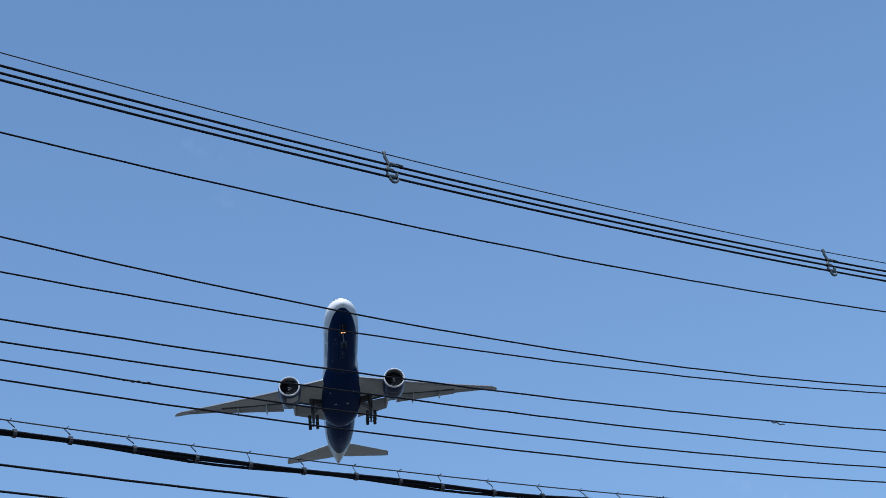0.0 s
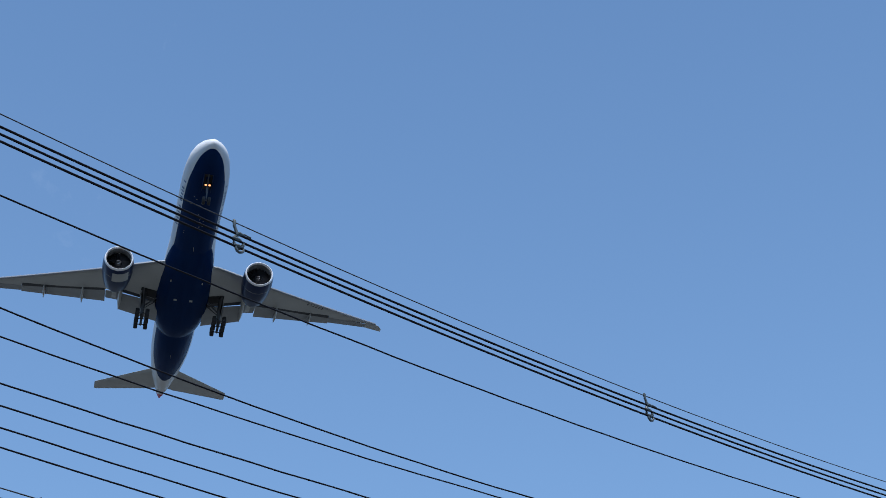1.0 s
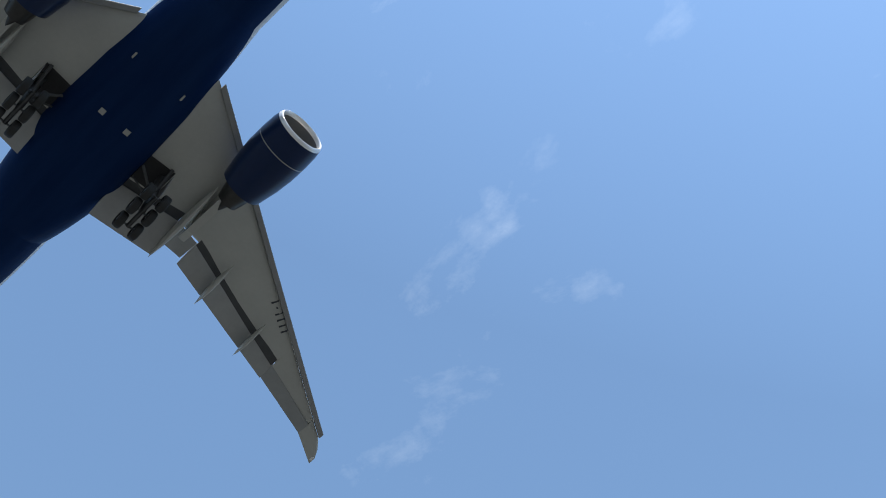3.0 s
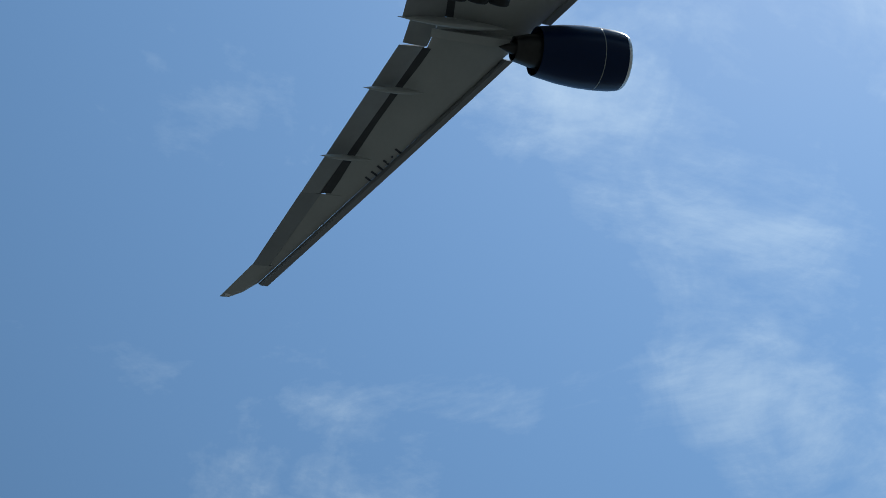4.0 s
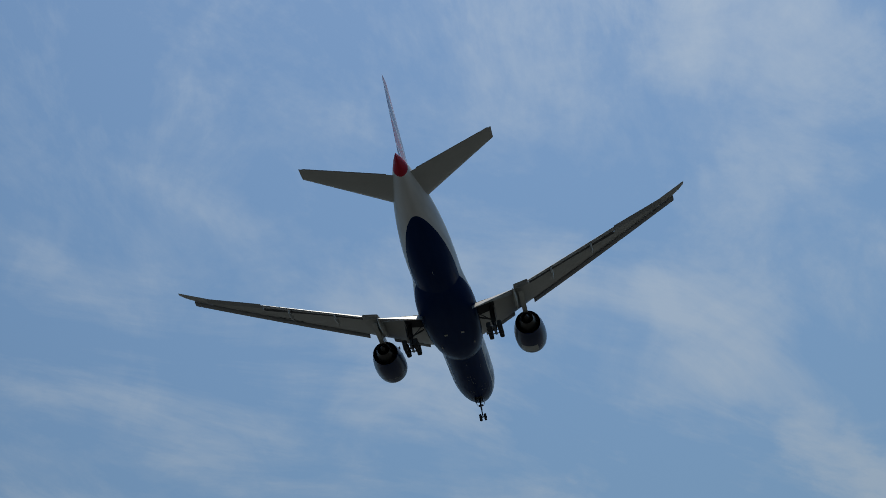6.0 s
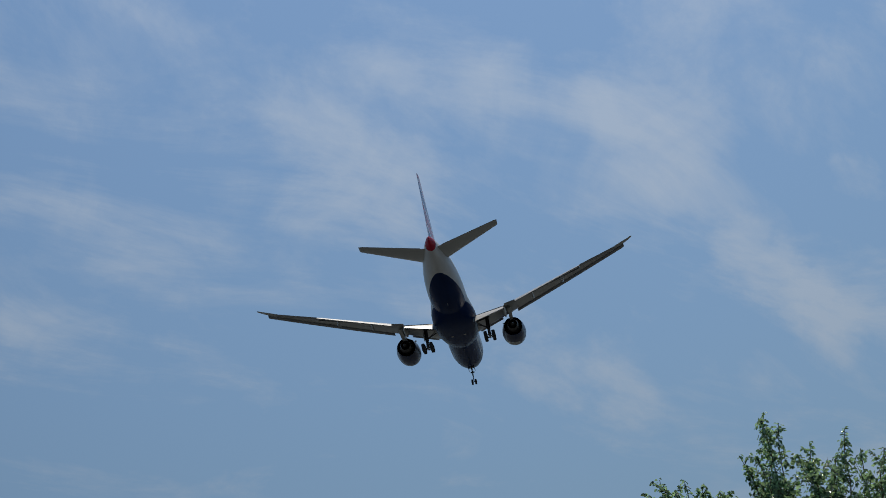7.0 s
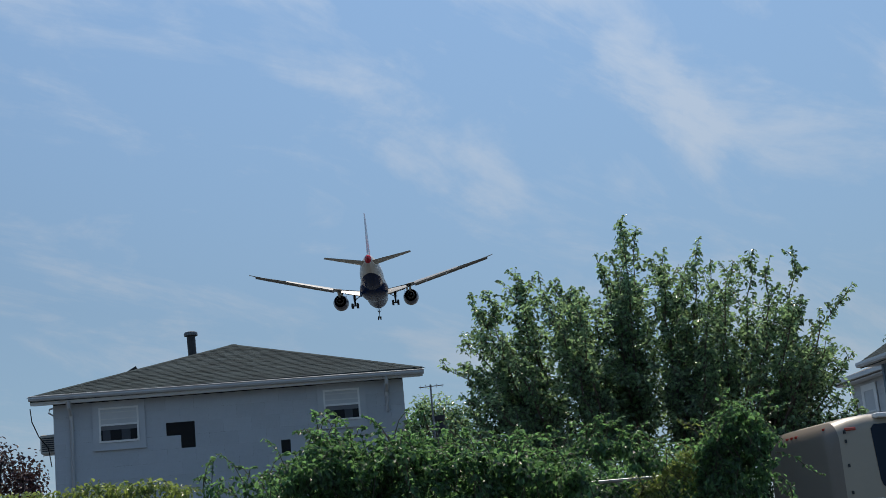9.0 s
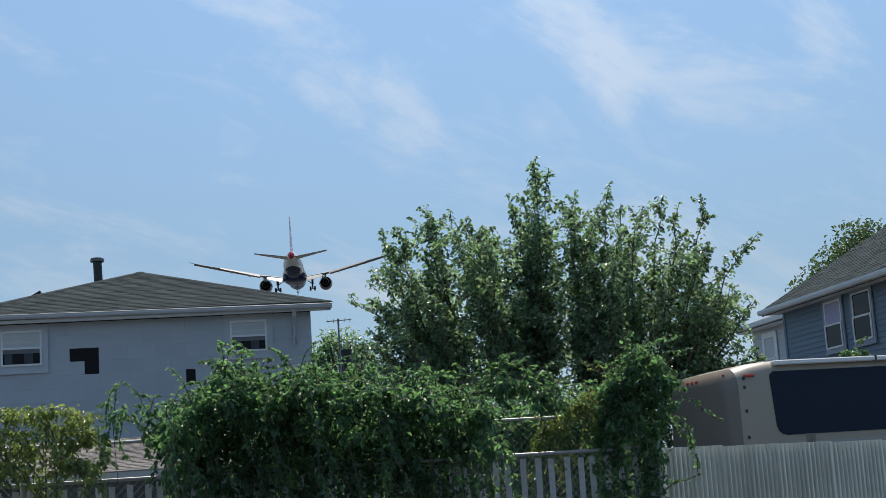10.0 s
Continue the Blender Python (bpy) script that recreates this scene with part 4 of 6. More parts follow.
M_WHITESIDE = material("white_vinyl_siding", (0.52, 0.54, 0.56), rough=0.6, grain=0.05, grain_scale=20, stain=0.1, stain_scale=0.8, random_tint=0.04)
M_GARAGE = material("shaded_garage_boards", (0.05, 0.058, 0.055), rough=0.8, grain=0.1, grain_scale=9, stain=0.2, stain_scale=1)
M_LILAC = material("drawn_lilac_shade", (0.42, 0.40, 0.55), rough=0.8)
M_BARK = material("grey_brown_bark", (0.10, 0.08, 0.06), rough=0.9, grain=0.3, grain_scale=12, bump=0.6, bump_scale=30)
M_LEAF = material("mulberry_leaves", (0.12, 0.195, 0.14), rough=0.24, random_tint=0.7, per_island=True, translucent=0.48, glow_through=(2.5, 2.4, 1.5))
M_LEAF.node_tree.nodes["Principled BSDF"].inputs["Specular IOR Level"].default_value = 0.8
M_VINE = material("vine_leaves", (0.05, 0.102, 0.068), rough=0.42, random_tint=0.6, per_island=True, translucent=0.45, glow_through=(4.0, 4.0, 2.0))
M_VINE_PALE = material("pale_vine_leaves", (0.18, 0.235, 0.11), rough=0.45, random_tint=0.4, per_island=True, translucent=0.38)
M_PLUM = material("plum_coloured_leaves", (0.045, 0.022, 0.03), rough=0.45, random_tint=0.5, per_island=True, translucent=0.15)
M_FARLEAF = material("far_green_leaves", (0.09, 0.145, 0.075), rough=0.5, random_tint=0.4, per_island=True, translucent=0.2)
M_GALV = material("galvanised_wire", (0.36, 0.365, 0.37), rough=0.42, metal=0.5, stain=0.3, stain_scale=7)
M_SLATW = material("white_fence_slat", (0.5, 0.51, 0.51), rough=0.6, grain=0.1, grain_scale=12, stain=0.25, stain_scale=3, random_tint=0.12)
M_CORR = material("galvanised_corrugated_sheet", (0.74, 0.74, 0.7), rough=0.28, metal=0.85, grain=0.08, grain_scale=9, stain=0.2, stain_scale=1.4, random_tint=0.05)
M_CAPWOOD = material("weathered_fence_timber", (0.22, 0.19, 0.16), rough=0.9, grain=0.3, grain_scale=15)
M_RV = material("tan_camper_paint", (0.36, 0.31, 0.245), rough=0.4, coat=0.15, stain=0.1, stain_scale=0.9, grain=0.03, grain_scale=6)
M_RVREAR = material("shaded_camper_paint", (0.2, 0.165, 0.135), rough=0.45, stain=0.12, stain_scale=1.2, grain=0.03, grain_scale=6)
M_RVWIN = material("black_tinted_glass", (0.008, 0.02, 0.04), rough=0.1)
M_RVWIN.node_tree.nodes["Principled BSDF"].inputs["Specular IOR Level"].default_value = 0.12
M_RVROOF = material("white_camper_roof", (0.78, 0.78, 0.78), rough=0.35, stain=0.1, stain_scale=2)
M_REDLAMP = material("red_marker_lens", (0.42, 0.05, 0.03), rough=0.25)
M_ANTENNA = material("antenna_aluminium", (0.2, 0.2, 0.21), rough=0.4, metal=0.6)


# ---- foliage ----
def leaf_mesh(name, centres, ups, outs, sizes, mat, seed, fold=0.25, narrow=0.62):
    """Folded leaves: one island of two triangles each side of a midrib."""
    rs = np.random.RandomState(seed)
    n = len(centres)
    c = np.asarray(centres, float)
    t = np.asarray(ups, float)
    t /= np.linalg.norm(t, axis=1, keepdims=True) + 1e-9
    o = np.asarray(outs, float)
    w = np.cross(t, o)
    w /= np.linalg.norm(w, axis=1, keepdims=True) + 1e-9
    nrm = np.cross(w, t)
    L = np.asarray(sizes, float)[:, None]
    half = L * narrow * 0.5
    base, tip = c - t * L * 0.5, c + t * L * 0.5 - nrm * L * 0.12
    mid = c - t * L * 0.08
    left, right = mid + w * half + nrm * L * fold * 0.5, mid - w * half + nrm * L * fold * 0.5
    l2, r2 = c + t * L * 0.22 + w * half * 0.72 + nrm * L * fold * 0.3, c + t * L * 0.22 - w * half * 0.72 + nrm * L * fold * 0.3
    v = np.stack([base, left, l2, tip, r2, right], 1).reshape(-1, 3)
    i = np.arange(n)[:, None] * 6
    faces = np.concatenate([i + np.array([[0, 1, 2, 3]]), i + np.array([[0, 3, 4, 5]])], 0)
    me = bpy.data.meshes.new(name)
    me.from_pydata(v.tolist(), [], faces.tolist())
    me.materials.append(mat)
    return me


def leaves_along(rs, path, count, spread, size, droop=0.5):
    """Leaves scattered beside a shoot given as a list of points."""
    pts = np.array([tuple(p) for p in path])
    k = rs.rand(count) * (len(pts) - 1)
    i = np.clip(k.astype(int), 0, len(pts) - 2)
    f = (k - i)[:, None]
    base = pts[i] * (1 - f) + pts[i + 1] * f
    ang = rs.rand(count) * math.tau
    out = np.stack([np.cos(ang), np.sin(ang), rs.uniform(-0.5, 0.5, count)], 1)
    taper = (1.15 - 0.75 * (k / (len(pts) - 1)))[:, None]
    c = base + out * spread * taper * rs.rand(count)[:, None] ** 0.6
    up = out + np.stack([rs.normal(0, 0.3, count), rs.normal(0, 0.3, count), -droop + rs.normal(0, 0.4, count)], 1)
    nrm = np.stack([rs.normal(0, 0.5, count), rs.normal(0, 0.5, count), rs.uniform(0.4, 1.2, count)], 1)
    return c, up, nrm, rs.uniform(0.7, 1.2, count) * size


def leaves_in(rs, centre, radii, count, size, droop=0.4, shell=0.5):
    d = rs.normal(0, 1, (count, 3))
    d /= np.linalg.norm(d, axis=1, keepdims=True)
    r = (shell + (1 - shell) * rs.rand(count))[:, None]
    c = np.asarray(centre) + d * r * np.asarray(radii)
    up = d * 0.7 + np.stack([rs.normal(0, 0.5, count), rs.normal(0, 0.5, count), -droop + rs.normal(0, 0.5, count)], 1)
    nrm = d * 0.6 + np.stack([rs.normal(0, 0.4, count), rs.normal(0, 0.4, count), rs.uniform(0.3, 1.1, count)], 1)
    return c, up, nrm, rs.uniform(0.65, 1.25, count) * size


def joined(groups):
    return [np.concatenate([g[k] for g in groups], 0) for k in range(4)]


def build_main_tree():
    tree = thing("tree", "leafy green tree with many upright shoots behind the fence", "tree", pose(4.08, 26.4, 0))
    rs = np.random.RandomState(11)
    bm = bmesh.new()
    tube(bm, [(0, 0, -0.2), (0.05, 0.02, 0.8), (0.0, 0.1, 1.7)], [0.24, 0.19, 0.16], 12)
    groups = []
    size = 0.086
    # the tops of the leading shoots: x, height, how slender
    tops = [(-3.73, 5.1, 0.8), (-3.4, 5.2, 0.9), (-3.32, 5.6, 0.9), (-3.18, 6.4, 1), (-2.89, 6.45, 1), (-2.4, 6.8, 1.1), (-2.2, 6.7, 1), (-1.94, 6.8, 1.1), (-1.6, 6.55, 1), (-1.35, 6.2, 1), (-1.09, 6.42, 0.9), (-0.85, 6.92, 0.9),
            (-0.62, 6.7, 1), (-0.38, 7.6, 1.1), (-0.08, 7.45, 0.8), (0.15, 6.7, 1), (0.39, 6.98, 0.8), (0.62, 6.5, 1), (0.94, 7.02, 0.9), (1.29, 6.76, 0.9), (1.52, 6.38, 0.9), (1.97, 6.74, 1), (2.22, 6.56, 0.9),
            (2.87, 6.8, 0.9), (2.72, 5.85, 0.8), (3.02, 5.32, 0.8), (3.08, 4.88, 0.9), (3.46, 4.7, 0.9), (3.3, 4.35, 1.1), (2.8, 4.6, 1.1), (-3.0, 4.6, 1.1)]
    limbs = [Vector((x, y, z)) for x, y, z in ((-1.7, 0.2, 2.5), (-0.9, -0.4, 2.3), (-0.3, 0.3, 2.4), (0.35, -0.3, 2.3), (1.0, 0.3, 2.3), (1.6, -0.1, 2.5))]
    for p in limbs:
        tube(bm, [(0, 0.05, 1.0), (p.x * 0.45, p.y * 0.5, 1.6), p], [0.13, 0.10, 0.06], 8)

    def shoot(tx, ty, tz, slim, leafy):
        root = min(limbs, key=lambda q: abs(q.x - tx * 0.6))
        lean = rs.uniform(0.75, 1.2)
        path = []
        for k in range(11):
            f = k / 10
            path.append(Vector((root.x + (tx - root.x) * (1 - (1 - f) ** lean) + rs.uniform(-0.05, 0.05), root.y + (ty - root.y) * f ** 0.7 + rs.uniform(-0.05, 0.05), root.z + (tz - root.z) * f)))
        path[-1].x += rs.uniform(-0.09, 0.09)
        tube(bm, path, [0.028 * (1 - k / 11) + 0.003 for k in range(11)], 5)
        length = (path[-1] - path[0]).length
        groups.append(leaves_along(rs, path[3:], int(30 * length * leafy), 0.19 * slim, size, droop=0.45))
        groups.append(leaves_along(rs, path[8:], int(7 * length * leafy), 0.12 * slim, size * 0.9, droop=0.45))
        for q in range(int(7 * length * leafy)):
            f = rs.uniform(0.22, 0.97)
            i = f * 10
            a = path[int(i)].lerp(path[min(int(i) + 1, 10)], i - int(i))
            reach = (0.2 + 0.55 * (1 - f)) * rs.uniform(0.4, 1.3) * slim
            out = Vector((rs.uniform(-1, 1), rs.uniform(-1, 1), rs.uniform(0.3, 1.5))).normalized() * reach
            tube(bm, [a, a + out * 0.5 + Vector((0, 0, 0.02)), a + out], [0.008, 0.006, 0.003], 4)
            groups.append(leaves_along(rs, [a + out * 0.15, a + out * 0.6, a + out], int(6 + 40 * reach), 0.12, size, droop=0.45))

    for tx, tz, slim in tops:
        shoot(tx, rs.uniform(-0.6, 0.4), tz - 0.06, slim * 1.15, 0.9)
        for k in range(2):
            shoot(tx * 0.96 + rs.uniform(-0.55, 0.55), rs.uniform(-1.7, 1.7), tz - rs.uniform(0.2, 1.5), 1.15, 1.0)
    # leafy twigs within the body of the crown
    crest = [(-3.5, 4.2), (-3.2, 5.2), (-2.9, 5.6), (-2.2, 5.9), (-1.3, 5.6), (-0.6, 5.9), (-0.2, 6.2), (0.5, 5.8), (1.1, 5.7), (1.6, 5.4), (2.1, 5.3), (2.6, 4.7), (3.0, 4.3), (3.5, 3.9)]
    for k in range(1050):
        x = rs.uniform(-3.35, 3.3)
        hi = lerp_table(x, crest) + 0.35
        z = 2.0 + (hi - 2.0) * rs.rand() ** 0.85
        if x > 1.7 and z < 4.0 and rs.rand() < 0.65:
            continue
        deep = 1.5 * math.sqrt(max(0.1, 1 - (x / 3.8) ** 2))
        a = Vector((x, rs.uniform(-deep, deep), z))
        out = Vector((rs.uniform(-1, 1) + x * 0.12, rs.uniform(-1, 1), rs.uniform(0.2, 1.5))).normalized() * rs.uniform(0.22, 0.5)
        tube(bm, [a, a + out], [0.007, 0.003], 3)
        groups.append(leaves_along(rs, [a, a + out * 0.5, a + out], rs.randint(14, 32), 0.14, size, droop=0.45))
    part("trunk", bm, M_BARK, tree, "grey-brown trunk and shoots", smooth=True)
    part("crown", leaf_mesh("crown", *joined(groups), M_LEAF, 3), None, tree, "dense glossy green leaves")


def far_tree(name, label, x, y, height, rx, rz, mat, seed, size, count):
    tree = thing(name, label, "tree", pose(x, y, 0))
    rs = np.random.RandomState(seed)
    bm = bmesh.new()
    zc = height - rz
    tube(bm, [(0, 0, -0.1), (0.1, 0, zc * 0.5), (0, 0.1, zc)], [0.3, 0.22, 0.12], 10)
    groups = []
    for k in range(44):
        d = rs.normal(0, 1, 3)
        d /= np.linalg.norm(d)
        p = Vector((d[0] * rx * 0.72, d[1] * rx * 0.6, zc + d[2] * rz * 0.72))
        tube(bm, [(0, 0, zc * 0.7), p * 0.5 + Vector((0, 0, zc * 0.4)), p], [0.1, 0.06, 0.02], 5)
        r = rs.uniform(0.26, 0.42)
        groups.append(leaves_in(rs, p, (rx * r, rx * r, rz * r), count // 44, size, shell=0.2))
    part("trunk", bm, M_BARK, tree, smooth=True)
    part("crown", leaf_mesh("crown", *joined(groups), mat, seed), None, tree)


# ---- chain-link fence with slats ----
F0, F1 = Vector((-6.6, 12.78, 0)), Vector((2.97, 13.9, 0))


def build_chain_fence():
    d = (F1 - F0)
    length = d.length
    m = Matrix.Translation(F0) @ Matrix.Rotation(math.atan2(d.y, d.x), 4, "Z")
    for name, label, back, z0, z1 in (("chain_link_fence", "galvanised chain-link fence with white privacy slats", 0.0, 0.06, 1.90), ("tall_chain_link_fence", "taller galvanised chain-link fence overgrown with vines", 0.30, 0.06, 2.24)):
        f = thing(name, label, "fence", m @ Matrix.Translation((0, back, 0)))
        part("top_rail", tube(bmesh.new(), [(0, 0, z1), (length, 0, z1)], 0.016, 8), M_GALV, f, smooth=True)
        n = 6
        for k in range(n):
            part("post", tube(bmesh.new(), [(length * k / (n - 1), 0.04, -0.3), (length * k / (n - 1), 0.04, z1 + 0.06)], 0.03, 8), M_GALV, f, smooth=True)
        # wire: two families of diagonals, each one a thin three-sided rod
        verts, faces = [], []
        pitch, h, r = 0.072, z1 - z0, 0.0021
        for sgn in (-1, 1):
            k = -int(h / pitch) - 1
            while k * pitch < length + h:
                xa = k * pitch
                a, b = (xa, z0), (xa + h * 0.95, z1)
                if sgn < 0:
                    a, b = (xa + h * 0.95, z0), (xa, z1)
                lo, hi = 0.0, 1.0
                dx = b[0] - a[0]
                for lim in (0.0, length):
                    if (a[0] - lim) * (b[0] - lim) < 0:
                        t = (lim - a[0]) / dx
                        if (a[0] < lim) == (lim == 0.0):
                            lo = max(lo, t)
                        else:
                            hi = min(hi, t)
                if max(a[0], b[0]) > 0 and min(a[0], b[0]) < length and hi > lo:
                    p, q = (a[0] + dx * lo, z0 + h * lo), (a[0] + dx * hi, z0 + h * hi)
                    i = len(verts)
                    y = sgn * 0.003
                    for e in (p, q):
                        verts += [(e[0] - r, y - r, e[1]), (e[0] + r, y - r, e[1]), (e[0], y + r, e[1])]
                    faces += [(i, i + 1, i + 4, i + 3), (i + 1, i + 2, i + 5, i + 4), (i + 2, i, i + 3, i + 5)]
                k += 1
        me = bpy.data.meshes.new("wire_mesh")
        me.from_pydata(verts, [], faces)
        me.materials.append(M_GALV)
        tagged(part("wire_mesh", me, None, f), kind="stuff")
        if back == 0:
            slat = to_mesh("slat", boxes((-0.027, 0.027, 0.03, 0.042, 0.08, 1.86)), M_SLATW)
            rs = random.Random(8)
            for k in range(int(length / 0.137)):
                s = part("slat", slat, None, f)
                s.location = (0.1 + k * 0.137, 0, rs.uniform(-0.02, 0.01))
                s.rotation_euler = (0, rs.uniform(-0.012, 0.012), rs.uniform(-0.1, 0.1))


def build_metal_fence():
    a, b = Vector((3.16, 14.66, 0)), Vector((8.2, 17.0, 0))
    d = b - a
    m = Matrix.Translation(a) @ Matrix.Rotation(math.atan2(d.y, d.x), 4, "Z")
    f = thing("corrugated_fence", "galvanised corrugated metal sheet fence with timber cap", "fence", m)
    x, k = 0.0, 0
    rs = random.Random(4)
    while x < d.length:
        w = 0.76
        bm = bmesh.new()
        top = 1.90 - 0.014 * x + rs.uniform(-0.008, 0.008)
        rows = [[], []]
        n = 150
        for i in range(n + 1):
            u = i / n * w
            y = 0.036 * math.cos(u / 0.06 * math.tau)
            rows[0].append((x + u, y - 0.006 * (k % 2), 0.03))
            rows[1].append((x + u, y - 0.006 * (k % 2), top))
        loft(bm, rows, closed=False)
        part("sheet", bm, M_CORR, f, smooth=True)
        x += w - 0.03
        k += 1
    for z in (0.5, 1.45):
        part("rail", boxes((0, d.length, 0.03, 0.09, z, z + 0.09)), M_CAPWOOD, f)
    for q in range(4):
        part("post", boxes((0.02 + q * 1.8, 0.11 + q * 1.8, 0.09, 0.18, -0.2, 1.83 - 0.02 * q)), M_CAPWOOD, f)
    part("cap", boxes((0.0, d.length, 0.022, 0.07, 1.75, 1.79)), M_CAPWOOD, f)
    part("cap_bracket", boxes((1.97, 2.06, 0.02, 0.07, 1.78, 1.97)), M_CAPWOOD, f)


def vine(name, label, spots, mat, seed, size, trailing=0, tendrils=0, front=0, fall=(0.08, 0.16)):
    """A vine hung on the fence: clumps of leaves, shoots trailing from the first few clumps (front), loose shoots on top."""
    v = thing(name, label, "vine")
    rs = np.random.RandomState(seed)
    groups, bm = [], bmesh.new()
    base = spots[len(spots) // 2]
    front = front or len(spots)
    for k, (x, y, z, rx, ry, rz, n) in enumerate(spots):
        groups.append(leaves_in(rs, (x, y, z), (rx, ry, rz), n, size, droop=0.5, shell=0.25))
        if k % 17 == 0:
            tube(bm, [(base[0] + (x - base[0]) * 0.4, y + 0.25, 0.0), (base[0] + (x - base[0]) * 0.8, y + 0.2, z * 0.5), (x, y + 0.05, z)], [0.004, 0.003, 0.003], 5)
    for k in range(trailing):
        s = spots[rs.randint(front)]
        path = [Vector((s[0] + rs.uniform(-s[3], s[3]), s[1] - s[4] * rs.uniform(0.3, 1.0), s[2] + rs.uniform(-0.4, 0.3) * s[5]))]
        drift = rs.uniform(-0.02, 0.06)
        for q in range(rs.randint(4, 9)):
            path.append(path[-1] + Vector((drift + rs.uniform(-0.03, 0.03), rs.uniform(-0.03, 0.03), -rs.uniform(*fall))))
        tube(bm, path, 0.004, 4)
        groups.append(leaves_along(rs, path, 6 * len(path), 0.065, size * 1.1, droop=1.1))
    for k in range(tendrils):
        s = spots[rs.randint(front)]
        p = Vector((s[0] + rs.uniform(-s[3], s[3]) * 0.8, s[1] + rs.uniform(-0.1, 0.1), s[2] + s[5] * 0.6))
        o = Vector((rs.uniform(-0.22, 0.22), rs.uniform(-0.2, 0.12), rs.uniform(0.05, 0.24)))
        path = [p, p + o * 0.5 + Vector((0, 0, 0.05)), p + o, p + o * 1.35 - Vector((0, 0, 0.05))]
        tube(bm, path, [0.005, 0.004, 0.003, 0.002], 4)
        groups.append(leaves_along(rs, path, 20, 0.05, size * 0.9, droop=0.2))
    part("stem", bm, M_BARK, v)
    part("leaves", leaf_mesh("leaves", *joined(groups), mat, seed), None, v)


def build_vines():
    rv = random.Random(14)
    crest = [(-1.62, 2.3), (-1.48, 2.5), (-1.3, 2.6), (-1.2, 2.78), (-1.03, 2.93), (-0.92, 2.82), (-0.82, 2.9), (-0.72, 2.72), (-0.55, 2.7), (-0.42, 2.82), (-0.25, 2.92), (-0.1, 2.76), (0.06, 2.68), (0.22, 2.78), (0.47, 2.72), (0.71, 2.66), (0.96, 2.6), (1.16, 2.54), (1.4, 2.5)]
    at = lambda x: 13.4 + (x + 0.5) * 0.117
    # a canopy of tufts that leans out over the front
    spots = []
    for k in range(230):
        x = rv.uniform(-1.55, 1.3)
        big = k < 70
        out = rv.uniform(-0.8, 0.2) if big else rv.uniform(-0.9, 0.35)
        r = rv.uniform(0.12, 0.2) if big else rv.uniform(0.05, 0.1)
        drop = (0.16 if big else 0.08) + (0.3 * out * out if out < 0 else 0.1 * out) + rv.random() ** 2 * (0.4 if big else 0.3)
        spots.append((x, at(x) + out, lerp_table(x, crest) - drop, r * 1.25, r * 1.1, r * 0.7, int((5200 if big else 6500) * r * r)))
    lead = len(spots)
    # the shaded mass set back on the wire
    for x in [-1.4 + 0.24 * k for k in range(11)]:
        top = lerp_table(x, crest)
        z = top - 0.35
        while z > 0.3:
            spots.append((x + rv.uniform(-0.06, 0.06), at(x) + rv.uniform(0.1, 0.3), z, 0.24, 0.22, 0.24, 420))
            z -= 0.27
    # loose tufts lower down in front
    for k in range(28):
        x = rv.uniform(-1.6, 1.25)
        r = rv.uniform(0.06, 0.12)
        spots.append((x, at(x) - rv.uniform(0.05, 0.4), lerp_table(x, crest) - rv.uniform(0.5, 1.9), r * 1.1, r, r * 1.3, int(4200 * r * r)))
    vine("vine_thicket", "dense dark green vine thicket smothering the chain-link fence", spots, M_VINE, 21, 0.055, 60, 120, front=lead)
    spots = [(x, 13.62, z, 0.13, 0.3, 0.09, 230) for x, z in ((1.25, 2.5), (1.4, 2.56), (1.56, 2.52), (1.72, 2.5), (1.86, 2.42), (1.97, 2.33))]
    spots += [(1.12, 13.6, 2.2, 0.12, 0.15, 0.3, 160)]
    vine("vine", "green vine draped along the fence top", spots, M_VINE, 22, 0.052, 5, 36, front=6, fall=(0.02, 0.05))
    spots = []
    edge = [(2.35, 2.4), (2.5, 2.52), (2.62, 2.6), (2.72, 2.78), (2.95, 2.78), (3.08, 2.6), (3.2, 2.46), (3.3, 2.3)]
    for k in range(95):
        x = rv.uniform(2.42, 3.08)
        r = rv.uniform(0.05, 0.1)
        spots.append((x, 13.8 + rv.uniform(-0.3, 0.25), lerp_table(x, edge) - rv.random() ** 1.4 * 0.5 - 0.03, r * 1.2, r * 1.2, r * 0.8, int(8000 * r * r)))
    lead = len(spots)
    for x, top, low in ((2.42, 2.0, 0.6), (2.6, 2.3, 0.3), (2.78, 2.4, 0.3), (2.95, 2.3, 0.5)):
        z = top
        while z > low:
            spots.append((x + rv.uniform(-0.05, 0.05), 13.92, z, 0.15, 0.2, 0.17, 230))
            z -= 0.25
    vine("vine_bush", "bright green vine bush at the fence corner", spots, M_VINE, 23, 0.05, 14, 30, front=lead, fall=(0.04, 0.09))
    # a shoot that swings out from the corner over the metal fence, and a low one through it
    for pts, n in (([(3.15, 13.7, 2.35), (3.28, 13.66, 2.3), (3.38, 13.62, 2.2), (3.46, 13.6, 2.12), (3.53, 13.6, 2.1)], 60), ([(2.95, 13.9, 1.45), (3.08, 13.85, 1.56), (3.2, 13.85, 1.57), (3.33, 13.85, 1.62)], 60)):
        v = thing("vine_shoot", "single leafy vine shoot reaching over the metal fence", "vine")
        rs = np.random.RandomState(n)
        part("stem", tube(bmesh.new(), pts, 0.005, 5), M_BARK, v)
        part("leaves", leaf_mesh("leaves", *leaves_along(rs, pts, n // 2, 0.045, 0.046, droop=0.5), M_VINE, 3), None, v)
    spots = []
